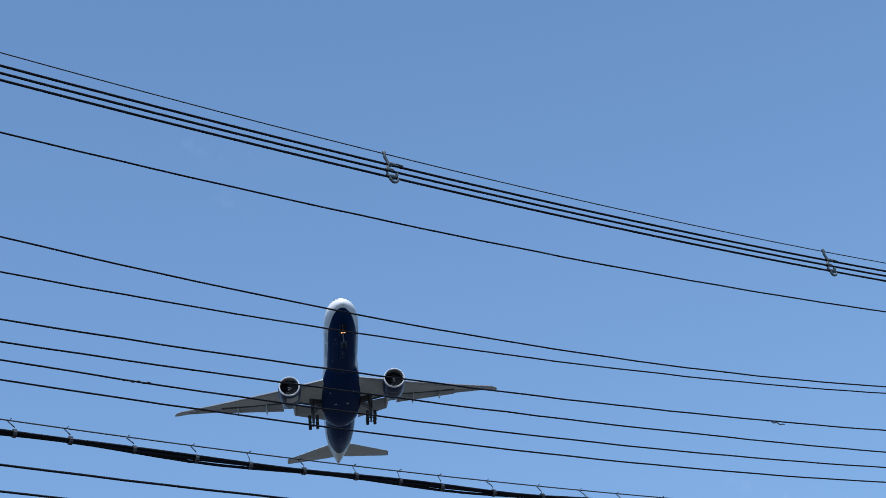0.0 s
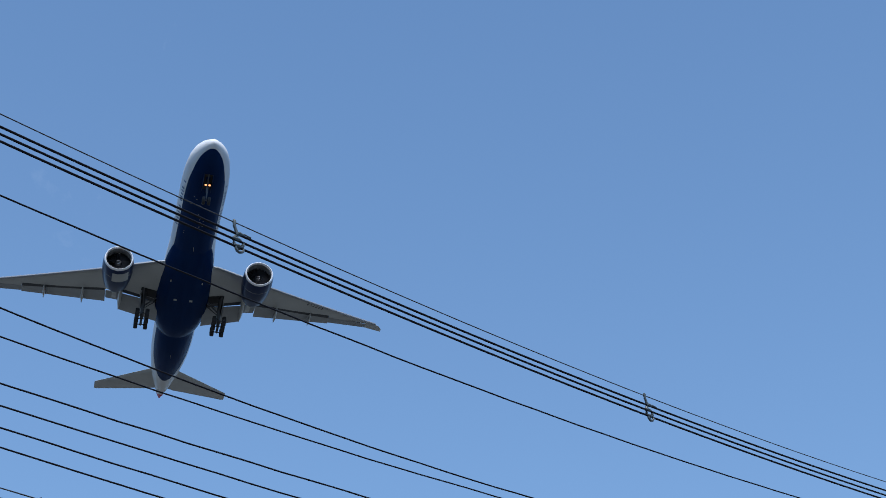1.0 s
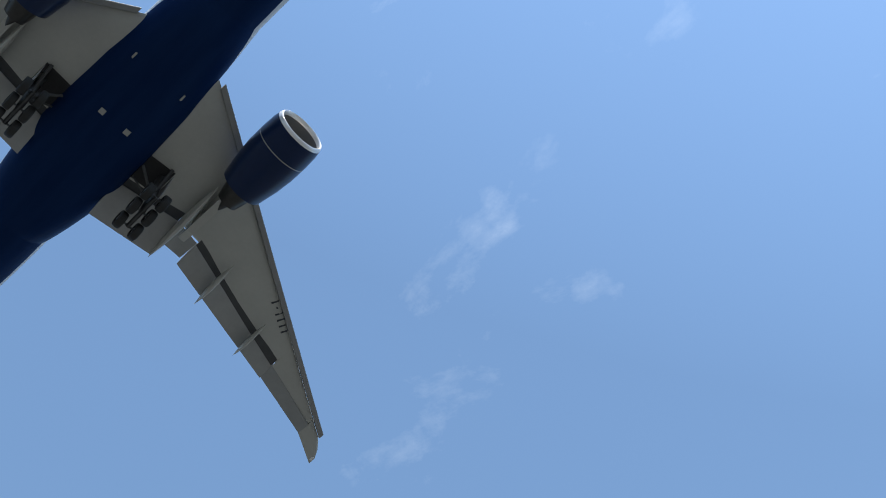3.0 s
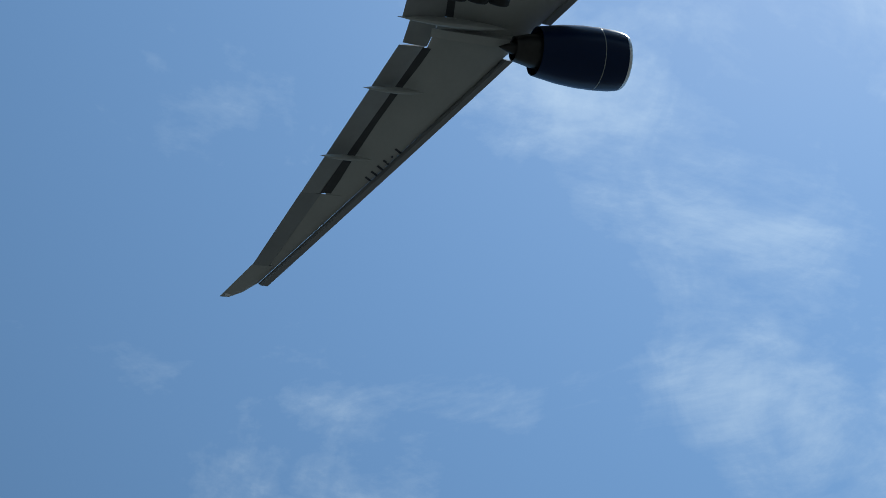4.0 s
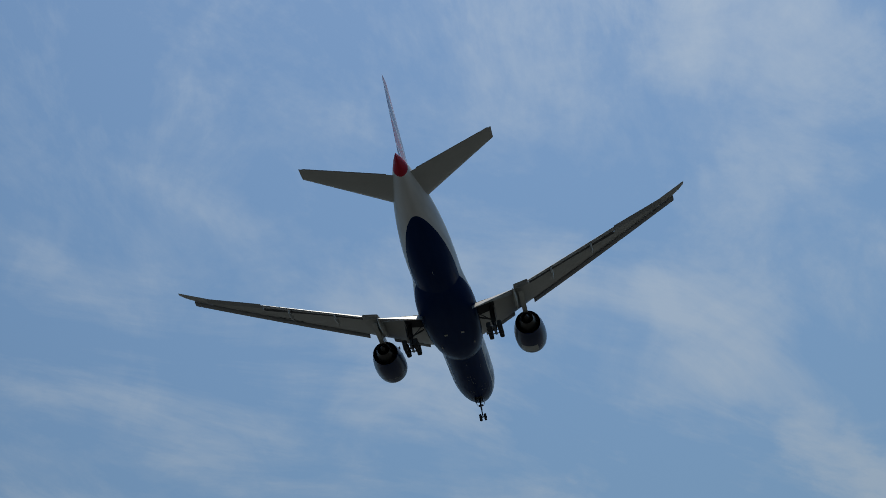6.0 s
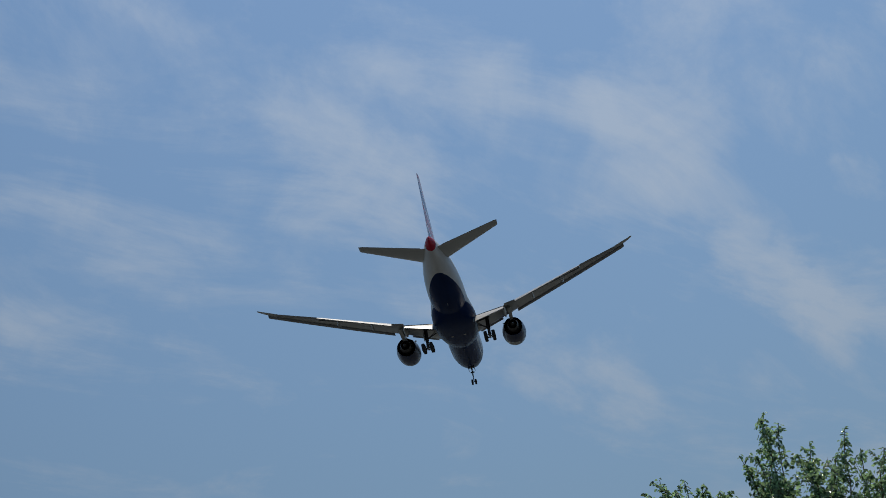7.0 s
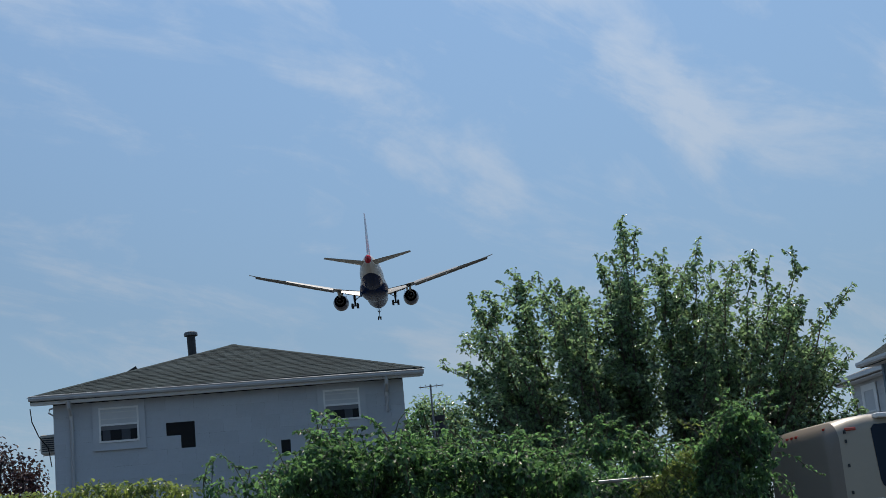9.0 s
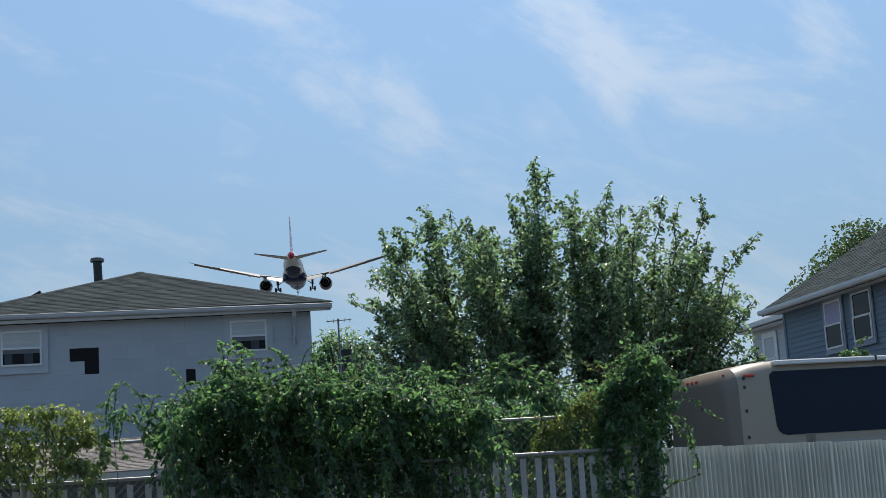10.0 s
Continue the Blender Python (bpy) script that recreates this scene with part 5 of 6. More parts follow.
    for k in range(60):
        f = rv.random()
        x = 1.78 + 0.85 * f
        spots.append((x, 13.98 + rv.uniform(-0.06, 0.06), lerp_table(x, [(1.7, 1.95), (1.89, 2.1), (2.12, 2.32), (2.35, 2.44), (2.65, 2.5)]) - rv.random() * (0.12 + 0.12 * f), 0.07, 0.06, 0.05, 34))
    vine("creeper", "pale thin creeper over the chain-link", spots, M_VINE_PALE, 24, 0.036, 22, 18, fall=(0.03, 0.07))
    spots = []
    for k in range(190):
        x = rv.uniform(-4.6, -2.1)
        z = lerp_table(x, [(-4.6, 2.4), (-2.9, 2.53), (-2.3, 2.5), (-2.1, 2.4)]) - rv.random() ** 1.4 * 0.52
        r = rv.uniform(0.07, 0.13)
        spots.append((x, 12.95 + (x + 3) * 0.117 + rv.uniform(-0.2, 0.15), z, r * 1.5, r, r * 0.7, int(4300 * r * r)))
    vine("pale_vine", "yellowish green vine on the chain-link fence", spots, M_VINE_PALE, 25, 0.046, 46, 6, fall=(0.04, 0.08))
    spots = [(x, 13.1, z, 0.09, 0.1, 0.08, 20) for x, z in ((-1.98, 2.42), (-1.88, 2.48), (-1.72, 2.47), (-1.62, 2.42), (-1.55, 2.34))]
    vine("young_vine", "sparse young vine shoots on the fence wire", spots, M_VINE, 26, 0.05, 6, 9, fall=(0.03, 0.07))
    spots = [(9.5 + rv.uniform(-0.32, 0.32), 26.5 + rv.uniform(-0.2, 0.2), 3.68 - rv.random() * 1.2, 0.12, 0.14, 0.09, 45) for k in range(60)]
    vine("shrub", "light green shrub between the motorhome and the blue house", spots, M_VINE, 29, 0.075, 0, 24)
    vine("bushes", "dark bushes beside the rear of the motorhome", [(x, 25.9, z, 0.55, 0.4, 0.5, 420) for x in (3.6, 4.2, 4.8, 5.3, 5.75) for z in (0.6, 1.3, 2.0, 2.5)], M_LEAF, 30, 0.09, 0, 0)
    # undergrowth behind the fence; the darker vine leaf colour stands for its shade
    vine("hedge", "dark leafy hedge in the shade behind the chain-link", [(x, 15.2, z, 0.4, 0.3, 0.4, 600) for x in (1.3, 1.75, 2.2, 2.6) for z in (0.4, 1.0, 1.6, 2.0, 2.2)], M_VINE, 28, 0.07, 0, 0)
    vine("undergrowth", "dark shaded undergrowth below the tree", [(x, 17.2 + 0.3 * math.sin(x * 2), z, 0.7, 0.5, 0.5, 750) for x in (-0.6, 0.3, 1.2, 2.1, 2.8) for z in (0.6, 1.3, 1.9, 2.2)], M_VINE, 27, 0.09, 0, 10)


# ---- houses ----
def roof_plane(bm, eave_a, eave_b, ridge_b, ridge_a, course=0.145, lift=0.006, tab=0.33, rng=None):
    """Overlapping shingle courses from the eave up to the ridge; each tab is an island of its own."""
    ea, eb, ra, rb = Vector(eave_a), Vector(eave_b), Vector(ridge_a), Vector(ridge_b)
    n = (eb - ea).cross(ra - ea).normalized()
    if n.z < 0:
        n = -n
    rise = ((ra + rb) / 2 - (ea + eb) / 2).length
    k = max(int(rise / course), 1)
    for i in range(k):
        f0, f1 = i / k, min((i + 1.12) / k, 1.0)
        a0, b0, a1, b1 = ea.lerp(ra, f0), eb.lerp(rb, f0), ea.lerp(ra, f1), eb.lerp(rb, f1)
        m = max(int((b0 - a0).length / tab), 1)
        for j in range(m):
            g0, g1 = j / m, (j + 0.985) / m
            up = n * (lift + rng.uniform(0, 0.006))
            q = [a0.lerp(b0, g0) + up, a0.lerp(b0, g1) + up, a1.lerp(b1, g1) + n * 0.002, a1.lerp(b1, g0) + n * 0.002]
            lo = [a0.lerp(b0, g0), a0.lerp(b0, g1)]
            vs = [bm.verts.new(p) for p in q + lo]
            bm.faces.new(vs[:4])
            bm.faces.new((vs[4], vs[5], vs[1], vs[0]))


def sash_window(parent, x0, x1, z0, z1, y, out, pane_mat=None, trim=0.1, upper_mat=None, casing=None):
    """A sash window in a wall of the local xz plane at y; out: -1 if outside is towards -y."""
    w = part("window", boxes((x0, x1, y, y + 0.03 * out, z0, z0 + trim), (x0, x1, y, y + 0.03 * out, z1 - trim, z1), (x0, x0 + trim, y, y + 0.03 * out, z0 + trim, z1 - trim), (x1 - trim, x1, y, y + 0.03 * out, z0 + trim, z1 - trim)), casing or M_TRIM, parent, "white sash window in a painted casing")
    a0, a1, b0, b1 = x0 + trim, x1 - trim, z0 + trim, z1 - trim
    mid = (b0 + b1) / 2
    part("window_sill", boxes((x0 - 0.02, x1 + 0.02, y, y + 0.05 * out, z0 - 0.035, z0)), casing or M_TRIM, w)
    for name, lo, hi, dy in (("upper_sash", mid - 0.02, b1, -0.01), ("lower_sash", b0, mid + 0.02, -0.035)):
        t, yy = 0.04, y + dy * -out
        part(name, boxes((a0, a1, yy, yy + 0.022 * out, lo, lo + t), (a0, a1, yy, yy + 0.022 * out, hi - t, hi), (a0, a0 + t, yy, yy + 0.022 * out, lo + t, hi - t), (a1 - t, a1, yy, yy + 0.022 * out, lo + t, hi - t)), M_SASH, w)
        up = name == "upper_sash"
        part("pane", boxes((a0 + t, a1 - t, yy - 0.004, yy + 0.004, lo + t, hi - t)), (upper_mat or M_BLIND) if up else (pane_mat or M_GLASS), w)
        if up and upper_mat is None:
            for f in (0.34, 0.7):
                part("blind_fold", boxes((a0 + t, a1 - t, yy + 0.004 * out, yy + 0.010 * out, lo + (hi - lo) * f, lo + (hi - lo) * f + 0.025)), M_TRIM, w)
        elif not up and pane_mat is None and upper_mat is None:
            part("blind_hem", boxes((a0 + t, a1 - t, yy + 0.004 * out, yy + 0.009 * out, hi - t - 0.09, hi - t)), M_CURTAIN, w)
            for f0, f1 in ((0.09, 0.28), (0.56, 0.78)):
                part("curtain", boxes((a0 + (a1 - a0) * f0, a0 + (a1 - a0) * f1, yy + 0.004 * out, yy + 0.008 * out, lo + t, hi - t - 0.09)), M_DUSK, w)
    return w


def build_grey_house():
    ang = math.atan2(0.0956, 0.9954)
    m = Matrix.Translation((-7.99, 31.6, 0)) @ Matrix.Rotation(ang, 4, "Z")
    h = thing("grey_house", "two-storey house with pale blue-grey shingle siding and hipped roof", "house", m)
    W, D, TOP = 7.5, 10.6, 5.76
    wins = [(0.82, 1.92, 4.68, 5.69), (5.61, 6.66, 4.76, 5.70)]
    # front wall with openings
    cuts = sorted(wins)
    pieces = []
    x = 0.0
    for a, b, lo, hi in cuts:
        pieces += [(x, a + 0.1, 0, 0.2, 0, TOP), (a + 0.1, b - 0.1, 0, 0.2, 0, lo + 0.1), (a + 0.1, b - 0.1, 0, 0.2, hi - 0.1, TOP)]
        x = b - 0.1
    pieces.append((x, W, 0, 0.2, 0, TOP))
    wall = part("wall", boxes(*pieces), M_FELT, h, "front wall with black felt under its siding")
    part("side_wall", boxes((0, 0.2, 0.2, D, 0, TOP)), M_SHINGLE_SIDE, h)
    part("side_wall", boxes((W - 0.2, W, 0.2, D, 0, TOP)), M_SHINGLE_SIDE, h)
    part("back_wall", boxes((0.2, W - 0.2, D - 0.2, D, 0, TOP)), M_SHINGLE_SIDE, h)
    part("upper_floor", boxes((0.2, W - 0.2, 0.2, D - 0.2, 2.8, 2.95)), M_CURTAIN, h)
    # shingles, 0.605 by 0.28, every other course shifted by half
    rs = random.Random(2)
    shared = {}
    zc = 5.135
    rows = [zc + 0.28 * k for k in range(3)] + [zc - 0.28 * k for k in range(1, 13)]
    for z1 in rows:
        k = round((zc - z1) / 0.28)
        z0, zt = z1 - 0.28, min(z1, TOP)
        if z0 > TOP - 0.03:
            continue
        x = 2.355 + (0.3025 if k % 2 else 0) - 0.605 * 5
        while x < W:
            a, b = max(x + 0.0008, 0), min(x + 0.6042, W)
            x += 0.605
            if b - a < 0.05:
                continue
            if (k == 0 and 2.3 < (a + b) / 2 < 2.9) or (k == 1 and 2.6 < a < 2.7) or (k == 2 and 4.6 < (a + b) / 2 < 5.2):
                if k == 1:
                    a = 2.96
                elif k == 2:
                    a += 0.2
                else:
                    continue
            spans = [(a, b)]
            lo, hi = z0, zt
            for p, q, wl, wh in wins:
                if hi > wl + 0.02 and lo < wh - 0.02:
                    nxt = []
                    for u, v in spans:
                        if v <= p or u >= q:
                            nxt.append((u, v))
                        else:
                            if u < p - 0.004:
                                nxt.append((u, p))
                            if v > q + 0.004:
                                nxt.append((q, v))
                            if lo < wl - 0.04:
                                part("shingle", boxes((max(u, p), min(v, q), -0.012, 0.0, lo, wl)), M_SHINGLE_SIDE, wall)
                    spans = nxt
            for u, v in spans:
                key = (round(v - u, 3), round(hi - lo, 3))
                if key not in shared:
                    bm = bmesh.new()
                    w2, h2 = v - u, hi - lo
                    loft(bm, [[(0, -0.013, 0.001), (0, -0.007, h2), (0, 0, h2), (0, 0, 0.001)], [(w2, -0.013, 0.001), (w2, -0.007, h2), (w2, 0, h2), (w2, 0, 0.001)]])
                    shared[key] = to_mesh("shingle", bm, M_SHINGLE_SIDE)
                s = part("shingle", shared[key], None, wall)
                s.location = (u, 0, lo)
                s.rotation_euler = (0, rs.uniform(-0.002, 0.002), 0)
    for a, b, lo, hi in wins:
        sash_window(h, a, b, lo, hi, -0.02, -1, trim=0.13, casing=M_CASING)
    # roof: hipped, with a short ridge; the front eave runs past the walls, the sides end flush
    o, ez, rz = 0.42, 5.87, 7.33
    half = (W + 2 * o) / 2
    r0, r1 = (W / 2, -0.35 + half, rz), (W / 2, D - half + 0.4, rz)
    se, sz = 0.07, ez + 0.35 * (rz - ez) / half
    c = [(-o, -0.35, ez), (W + o, -0.35, ez), (W + se, D + 0.05, sz), (-se, D + 0.05, sz)]
    s0, s1 = (-se, 0.0, sz), (W + se, 0.0, sz)
    bm = bmesh.new()
    ring = [c[0], c[1], s1, c[2], c[3], s0]
    v = [bm.verts.new(p) for p in ring + [r0, r1]]
    lo = [bm.verts.new((x, y, z - 0.12)) for x, y, z in ring]
    for f in ((0, 1, 2, 6, 5), (2, 3, 7, 6), (3, 4, 7), (4, 5, 6, 7)):
        bm.faces.new([v[i] for i in f])
    for i in range(6):
        bm.faces.new((v[i], lo[i], lo[(i + 1) % 6], v[(i + 1) % 6]))
    bm.faces.new((lo[5], lo[2], lo[1], lo[0]))
    bm.faces.new((lo[5], lo[4], lo[3], lo[2]))
    roof = part("roof", bm, M_ROOF, h, "dark asphalt-shingled hipped roof")
    part("soffit", boxes((-o + 0.02, W + o - 0.02, -0.32, -0.025, ez - 0.16, ez - 0.13)), M_TRIM, roof)
    rng = random.Random(6)
    bm = bmesh.new()
    ap = (W / 2 - 0.01, r0[1], rz)
    roof_plane(bm, c[0], c[1], (W / 2 + 0.01, r0[1], rz), ap, rng=rng)
    roof_plane(bm, s1, c[2], r1, r0, rng=rng)
    roof_plane(bm, c[3], s0, r0, r1, rng=rng)
    tagged(part("roof_shingles", bm, M_ROOF, roof), kind="stuff")
    bm = bmesh.new()
    for a, b in ((c[0], r0), (c[1], r0), (r0, r1)):
        a, b = Vector(a), Vector(b)
        n = int((b - a).length / 0.25)
        for k in range(n):
            p, q = a.lerp(b, k / n), a.lerp(b, (k + 1.1) / n)
            side = Vector((-(b - a).y, (b - a).x, 0)).normalized() * 0.13
            up, drop = Vector((0, 0, 0.012)), Vector((0, 0, 0.022 if a.z < b.z else 0.03))
            loft(bm, [[p - side - drop, p + up, p + side - drop], [q - side - drop * 0.8, q + up * 0.9, q + side - drop * 0.8]], closed=False)
    tagged(part("ridge_capping", bm, M_ROOF, roof), kind="stuff")
    # gutter with lip, fascia
    bm = bmesh.new()
    sec = [(0, 0.03), (-0.10, 0.035), (-0.12, 0.07), (-0.115, 0.10), (-0.13, 0.12), (-0.12, 0.13), (-0.10, 0.11), (-0.09, 0.06), (0, 0.05)]
    loft(bm, [[(x, -0.35 + a, ez - 0.16 + fall + b) for a, b in sec] for x, fall in ((-o - 0.02, 0.03), (W + o + 0.02, -0.02))])
    part("gutter", bm, M_GUTTER, roof, "dull aluminium gutter")
    part("fascia", boxes((-o, W + o, -0.345, -0.32, ez - 0.19, ez - 0.01)), M_TRIM, roof)
    for x in (0.38, 7.12):
        part("downspout", tube(bmesh.new(), [(x, -0.42, ez - 0.15), (x, -0.38, ez - 0.28), (x, -0.09, ez - 0.42), (x, -0.06, ez - 0.55), (x, -0.06, 0.2 if x < 1 else 5.0)], 0.042, 8), M_GUTTER, h, smooth=True)
    # flue, hatch, small box on the side wall
    fl = part("flue_pipe", tube(bmesh.new(), [(2.75, 4.3, 6.7), (2.72, 4.3, 7.74)], 0.105, 16), M_PIPE, h, "sooty metal flue pipe", smooth=True)
    bm = bmesh.new()
    turned(bm, [(7.70, 0.11), (7.70, 0.165), (7.75, 0.17), (7.79, 0.15), (7.80, 0.12), (7.805, 0.02)], (2.72, 4.3, 0), "z", 18, cap=True)
    part("flue_cap", bm, M_PIPECAP, fl, smooth=True)
    bm = bmesh.new()
    loft(bm, [[(0.35, 2.3, 6.1), (1.55, 2.3, 6.76), (1.57, 2.3, 6.70), (0.37, 2.3, 6.04)], [(0.35, 3.5, 6.1), (1.55, 3.5, 6.76), (1.57, 3.5, 6.70), (0.37, 3.5, 6.04)]])
    loft(bm, [[(0.9, 2.4, 6.2), (1.5, 2.4, 6.2), (1.5, 2.4, 6.68), (0.9, 2.4, 6.36)], [(0.9, 3.4, 6.2), (1.5, 3.4, 6.2), (1.5, 3.4, 6.68), (0.9, 3.4, 6.36)]])
    part("roof_hatch", bm, M_PIPE, h, "dark raised roof hatch")
    bm = boxes((-0.34, 0.0, 0.3, 0.85, 4.72, 5.12), bevel=0.015)
    ac = part("air_conditioner", bm, M_AC, h, "grey air conditioner in the side wall")
    for k in range(7):
        part("louvre", boxes((-0.30, -0.02, 0.285, 0.3, 4.76 + k * 0.045, 4.785 + k * 0.045)), M_PIPE, ac)
    part("drop_cable", tube(bmesh.new(), [(-0.42, -0.36, 5.62), (-0.4, -0.3, 5.35), (-0.3, -0.1, 5.05), (-0.12, -0.03, 4.8), (-0.06, -0.03, 4.4)], 0.012, 6), M_CABLE, h)
    part("lamp_arm", tube(bmesh.new(), [(-0.02, 0.3, 5.5), (-0.14, 0.3, 5.58), (-0.12, 0.3, 5.66), (-0.02, 0.3, 5.68)], 0.02, 6), M_TRIM, h)


def build_shed():
    m = Matrix.Translation((-8.6, 22.3, 0)) @ Matrix.Rotation(0.06, 4, "Z")
    s = thing("garage", "low garage with grey-brown shingled roof beside the house", "garage", m)
    # dark wall colour stands in for the shade seen between the fence slats
    part("wall", boxes((0.2, 6.9, 0.3, 0.45, 0, 2.15), (0.2, 0.35, 0.45, 3.6, 0, 2.3), (6.75, 6.9, 0.45, 3.6, 0, 2.3), (0.35, 6.75, 3.45, 3.6, 0, 2.7)), M_GARAGE, s)
    bm = bmesh.new()
    loft(bm, [[(x, 0, 2.13), (x, 3.8, 2.80), (x, 3.8, 2.90), (x, 0, 2.23)] for x in (0, 7.1)])
    roof = part("roof", bm, M_ROOF_BROWN, s)
    bm = bmesh.new()
    roof_plane(bm, (0, 0, 2.235), (7.1, 0, 2.235), (7.1, 3.8, 2.905), (0, 3.8, 2.905), rng=random.Random(9))
    tagged(part("roof_shingles", bm, M_ROOF_BROWN, roof), kind="stuff")
    part("fascia", boxes((0, 7.1, -0.03, -0.002, 2.14, 2.22)), M_AC, s)


def build_blue_house():
    # local x runs along the side wall towards the viewer, local y out of the wall
    m = Matrix.Translation((10.91, 35.24, 0)) @ Matrix.Rotation(math.atan2(-0.994, 0.112), 4, "Z")
    h = thing("blue_house", "house with slate blue vinyl siding and grey gable roof", "house", m)
    L, D, TOP = 9.0, 8.0, 5.42
    wins = [(2.26, 3.28, 4.14, 5.38), (3.68, 4.72, 4.16, 5.39)]
    pieces, x = [], 0.0
    for a, b, lo, hi in wins:
        pieces += [(x, a + 0.1, 0, 0.2, 0, TOP), (a + 0.1, b - 0.1, 0, 0.2, 0, lo + 0.1), (a + 0.1, b - 0.1, 0, 0.2, hi - 0.1, TOP)]
        x = b - 0.1
    pieces.append((x, L, 0, 0.2, 0, TOP))
    wall = part("wall", boxes(*pieces), M_BLUESIDE, h)
    for a, b in ((0, 0.2), (L - 0.2, L)):
        bm = bmesh.new()
        loft(bm, [[(q, 0.2, 0), (q, D, 0), (q, D, TOP), (q, D / 2, TOP + 2.1), (q, 0.2, TOP + 0.1)] for q in (a, b)])
        part("gable_wall", bm, M_BLUESIDE, h)
    part("back_wall", boxes((0.2, L - 0.2, D - 0.2, D, 0, TOP)), M_BLUESIDE, h)
    z = 2.4
    while z < TOP - 0.02:
        spans = [(0.0, L)]
        for a, b, lo, hi in wins:
            if z + 0.12 > lo - 0.04 and z < hi:
                spans = [s for u, v in spans for s in ((u, min(v, a)), (max(u, b), v)) if s[1] - s[0] > 0.02]
        for u, v in spans:
            bm = bmesh.new()
            loft(bm, [[(q, -0.024, z), (q, -0.006, min(z + 0.125, TOP)), (q, 0, min(z + 0.125, TOP)), (q, 0, z)] for q in (u, v)])
            part("siding_board", bm, M_BLUESIDE, wall)
        z += 0.122
    for i, (a, b, lo, hi) in enumerate(wins):
        sash_window(h, a, b, lo, hi, -0.03, -1, trim=0.085, upper_mat=M_LILAC if i == 0 else M_GLASS, casing=M_CASING_DARK)
    part("corner_board", boxes((-0.02, 0.09, -0.035, 0.0, 0, TOP)), M_BLUESIDE, h)
    # gable roof, ridge along x
    ez, o, oy = 5.50, 0.35, 0.42
    rz = ez + 0.566 * (D / 2 + oy)
    bm = bmesh.new()
    prof = [(-oy, ez), (D / 2, rz), (D + oy, ez), (D + oy, ez - 0.16), (D / 2, rz - 0.2), (-oy, ez - 0.16)]
    loft(bm, [[(q, y, z2) for y, z2 in prof] for q in (-o, L + o)])
    roof = part("roof", bm, M_ROOF, h, "grey shingled gable roof")
    bm = bmesh.new()
    roof_plane(bm, (-o, -oy, ez), (L + o, -oy, ez), (L + o, D / 2, rz), (-o, D / 2, rz), course=0.14, rng=random.Random(12))
    tagged(part("roof_shingles", bm, M_ROOF, roof), kind="stuff")
    part("soffit", boxes((-o, L + o, -oy, 0, TOP - 0.05, TOP - 0.02)), M_TRIM, roof)
    bm = bmesh.new()
    loft(bm, [[(x, -oy + a, ez - 0.14 + b) for a, b in ((0, 0), (-0.1, 0.01), (-0.125, 0.06), (-0.12, 0.12), (-0.10, 0.12), (-0.09, 0.05), (0, 0.04))] for x in (-o, L + o)])
    part("gutter", bm, M_TRIM, roof, "white gutter")


def build_white_house():
    # stands as the blue house does: local x along the side wall towards the viewer, local y into the house
    m = Matrix.Translation((12.35, 43.05, 0)) @ Matrix.Rotation(math.atan2(-0.994, 0.112), 4, "Z")
    h = thing("white_house", "white-sided house with grey roof further back", "house", m)
    L, D, TOP, ez = 6.0, 7.0, 5.74, 5.86
    win = (0.7, 1.75, 4.0, 5.56)
    wall = part("wall", boxes((0, win[0] + 0.1, 0, 0.2, 0, TOP), (win[0] + 0.1, win[1] - 0.1, 0, 0.2, 0, win[2] + 0.1), (win[0] + 0.1, win[1] - 0.1, 0, 0.2, win[3] - 0.1, TOP), (win[1] - 0.1, L, 0, 0.2, 0, TOP)), M_WHITESIDE, h)
    part("side_wall", boxes((0, 0.2, 0.2, D, 0, TOP), (L - 0.2, L, 0.2, D, 0, TOP)), M_WHITESIDE, h)
    part("back_wall", boxes((0.2, L - 0.2, D - 0.2, D, 0, TOP)), M_WHITESIDE, h)
    z = 3.0
    while z < TOP - 0.02:
        spans = [(0.1, L)] if z + 0.12 < win[2] or z > win[3] else [(0.1, win[0]), (win[1], L)]
        for u, v in spans:
            bm = bmesh.new()
            loft(bm, [[(q, -0.022, z), (q, -0.004, min(z + 0.125, TOP)), (q, 0, min(z + 0.125, TOP)), (q, 0, z)] for q in (u, v)])
            part("siding_board", bm, M_WHITESIDE, wall)
        z += 0.122
    part("corner_board", boxes((-0.02, 0.1, -0.035, 0.0, 0, TOP)), M_SASH, h)
    sash_window(h, *win, -0.03, -1, trim=0.14, upper_mat=M_BLIND, pane_mat=M_BLIND, casing=M_SASH)
    bm = bmesh.new()
    c = [(-0.35, -0.4, ez), (L + 0.35, -0.4, ez), (L + 0.35, D + 0.4, ez), (-0.35, D + 0.4, ez), (2.6, D / 2, 7.1), (L - 2.6, D / 2, 7.1)]
    v = [bm.verts.new(p) for p in c]
    lo = [bm.verts.new((x, y, ez - 0.16)) for x, y, z in c[:4]]
    for f in ((0, 1, 5, 4), (1, 2, 5), (2, 3, 4, 5), (3, 0, 4)):
        bm.faces.new([v[i] for i in f])
    for i in range(4):
        bm.faces.new((v[i], lo[i], lo[(i + 1) % 4], v[(i + 1) % 4]))
    bm.faces.new(lo[::-1])
    roof = part("roof", bm, M_ROOF_BROWN, h)
    part("gutter", boxes((-0.4, L + 0.4, -0.5, -0.4, ez - 0.13, ez - 0.01)), M_TRIM, roof)
    part("soffit", boxes((-0.3, L + 0.3, -0.39, -0.04, ez - 0.2, ez - 0.165)), M_TRIM, roof)


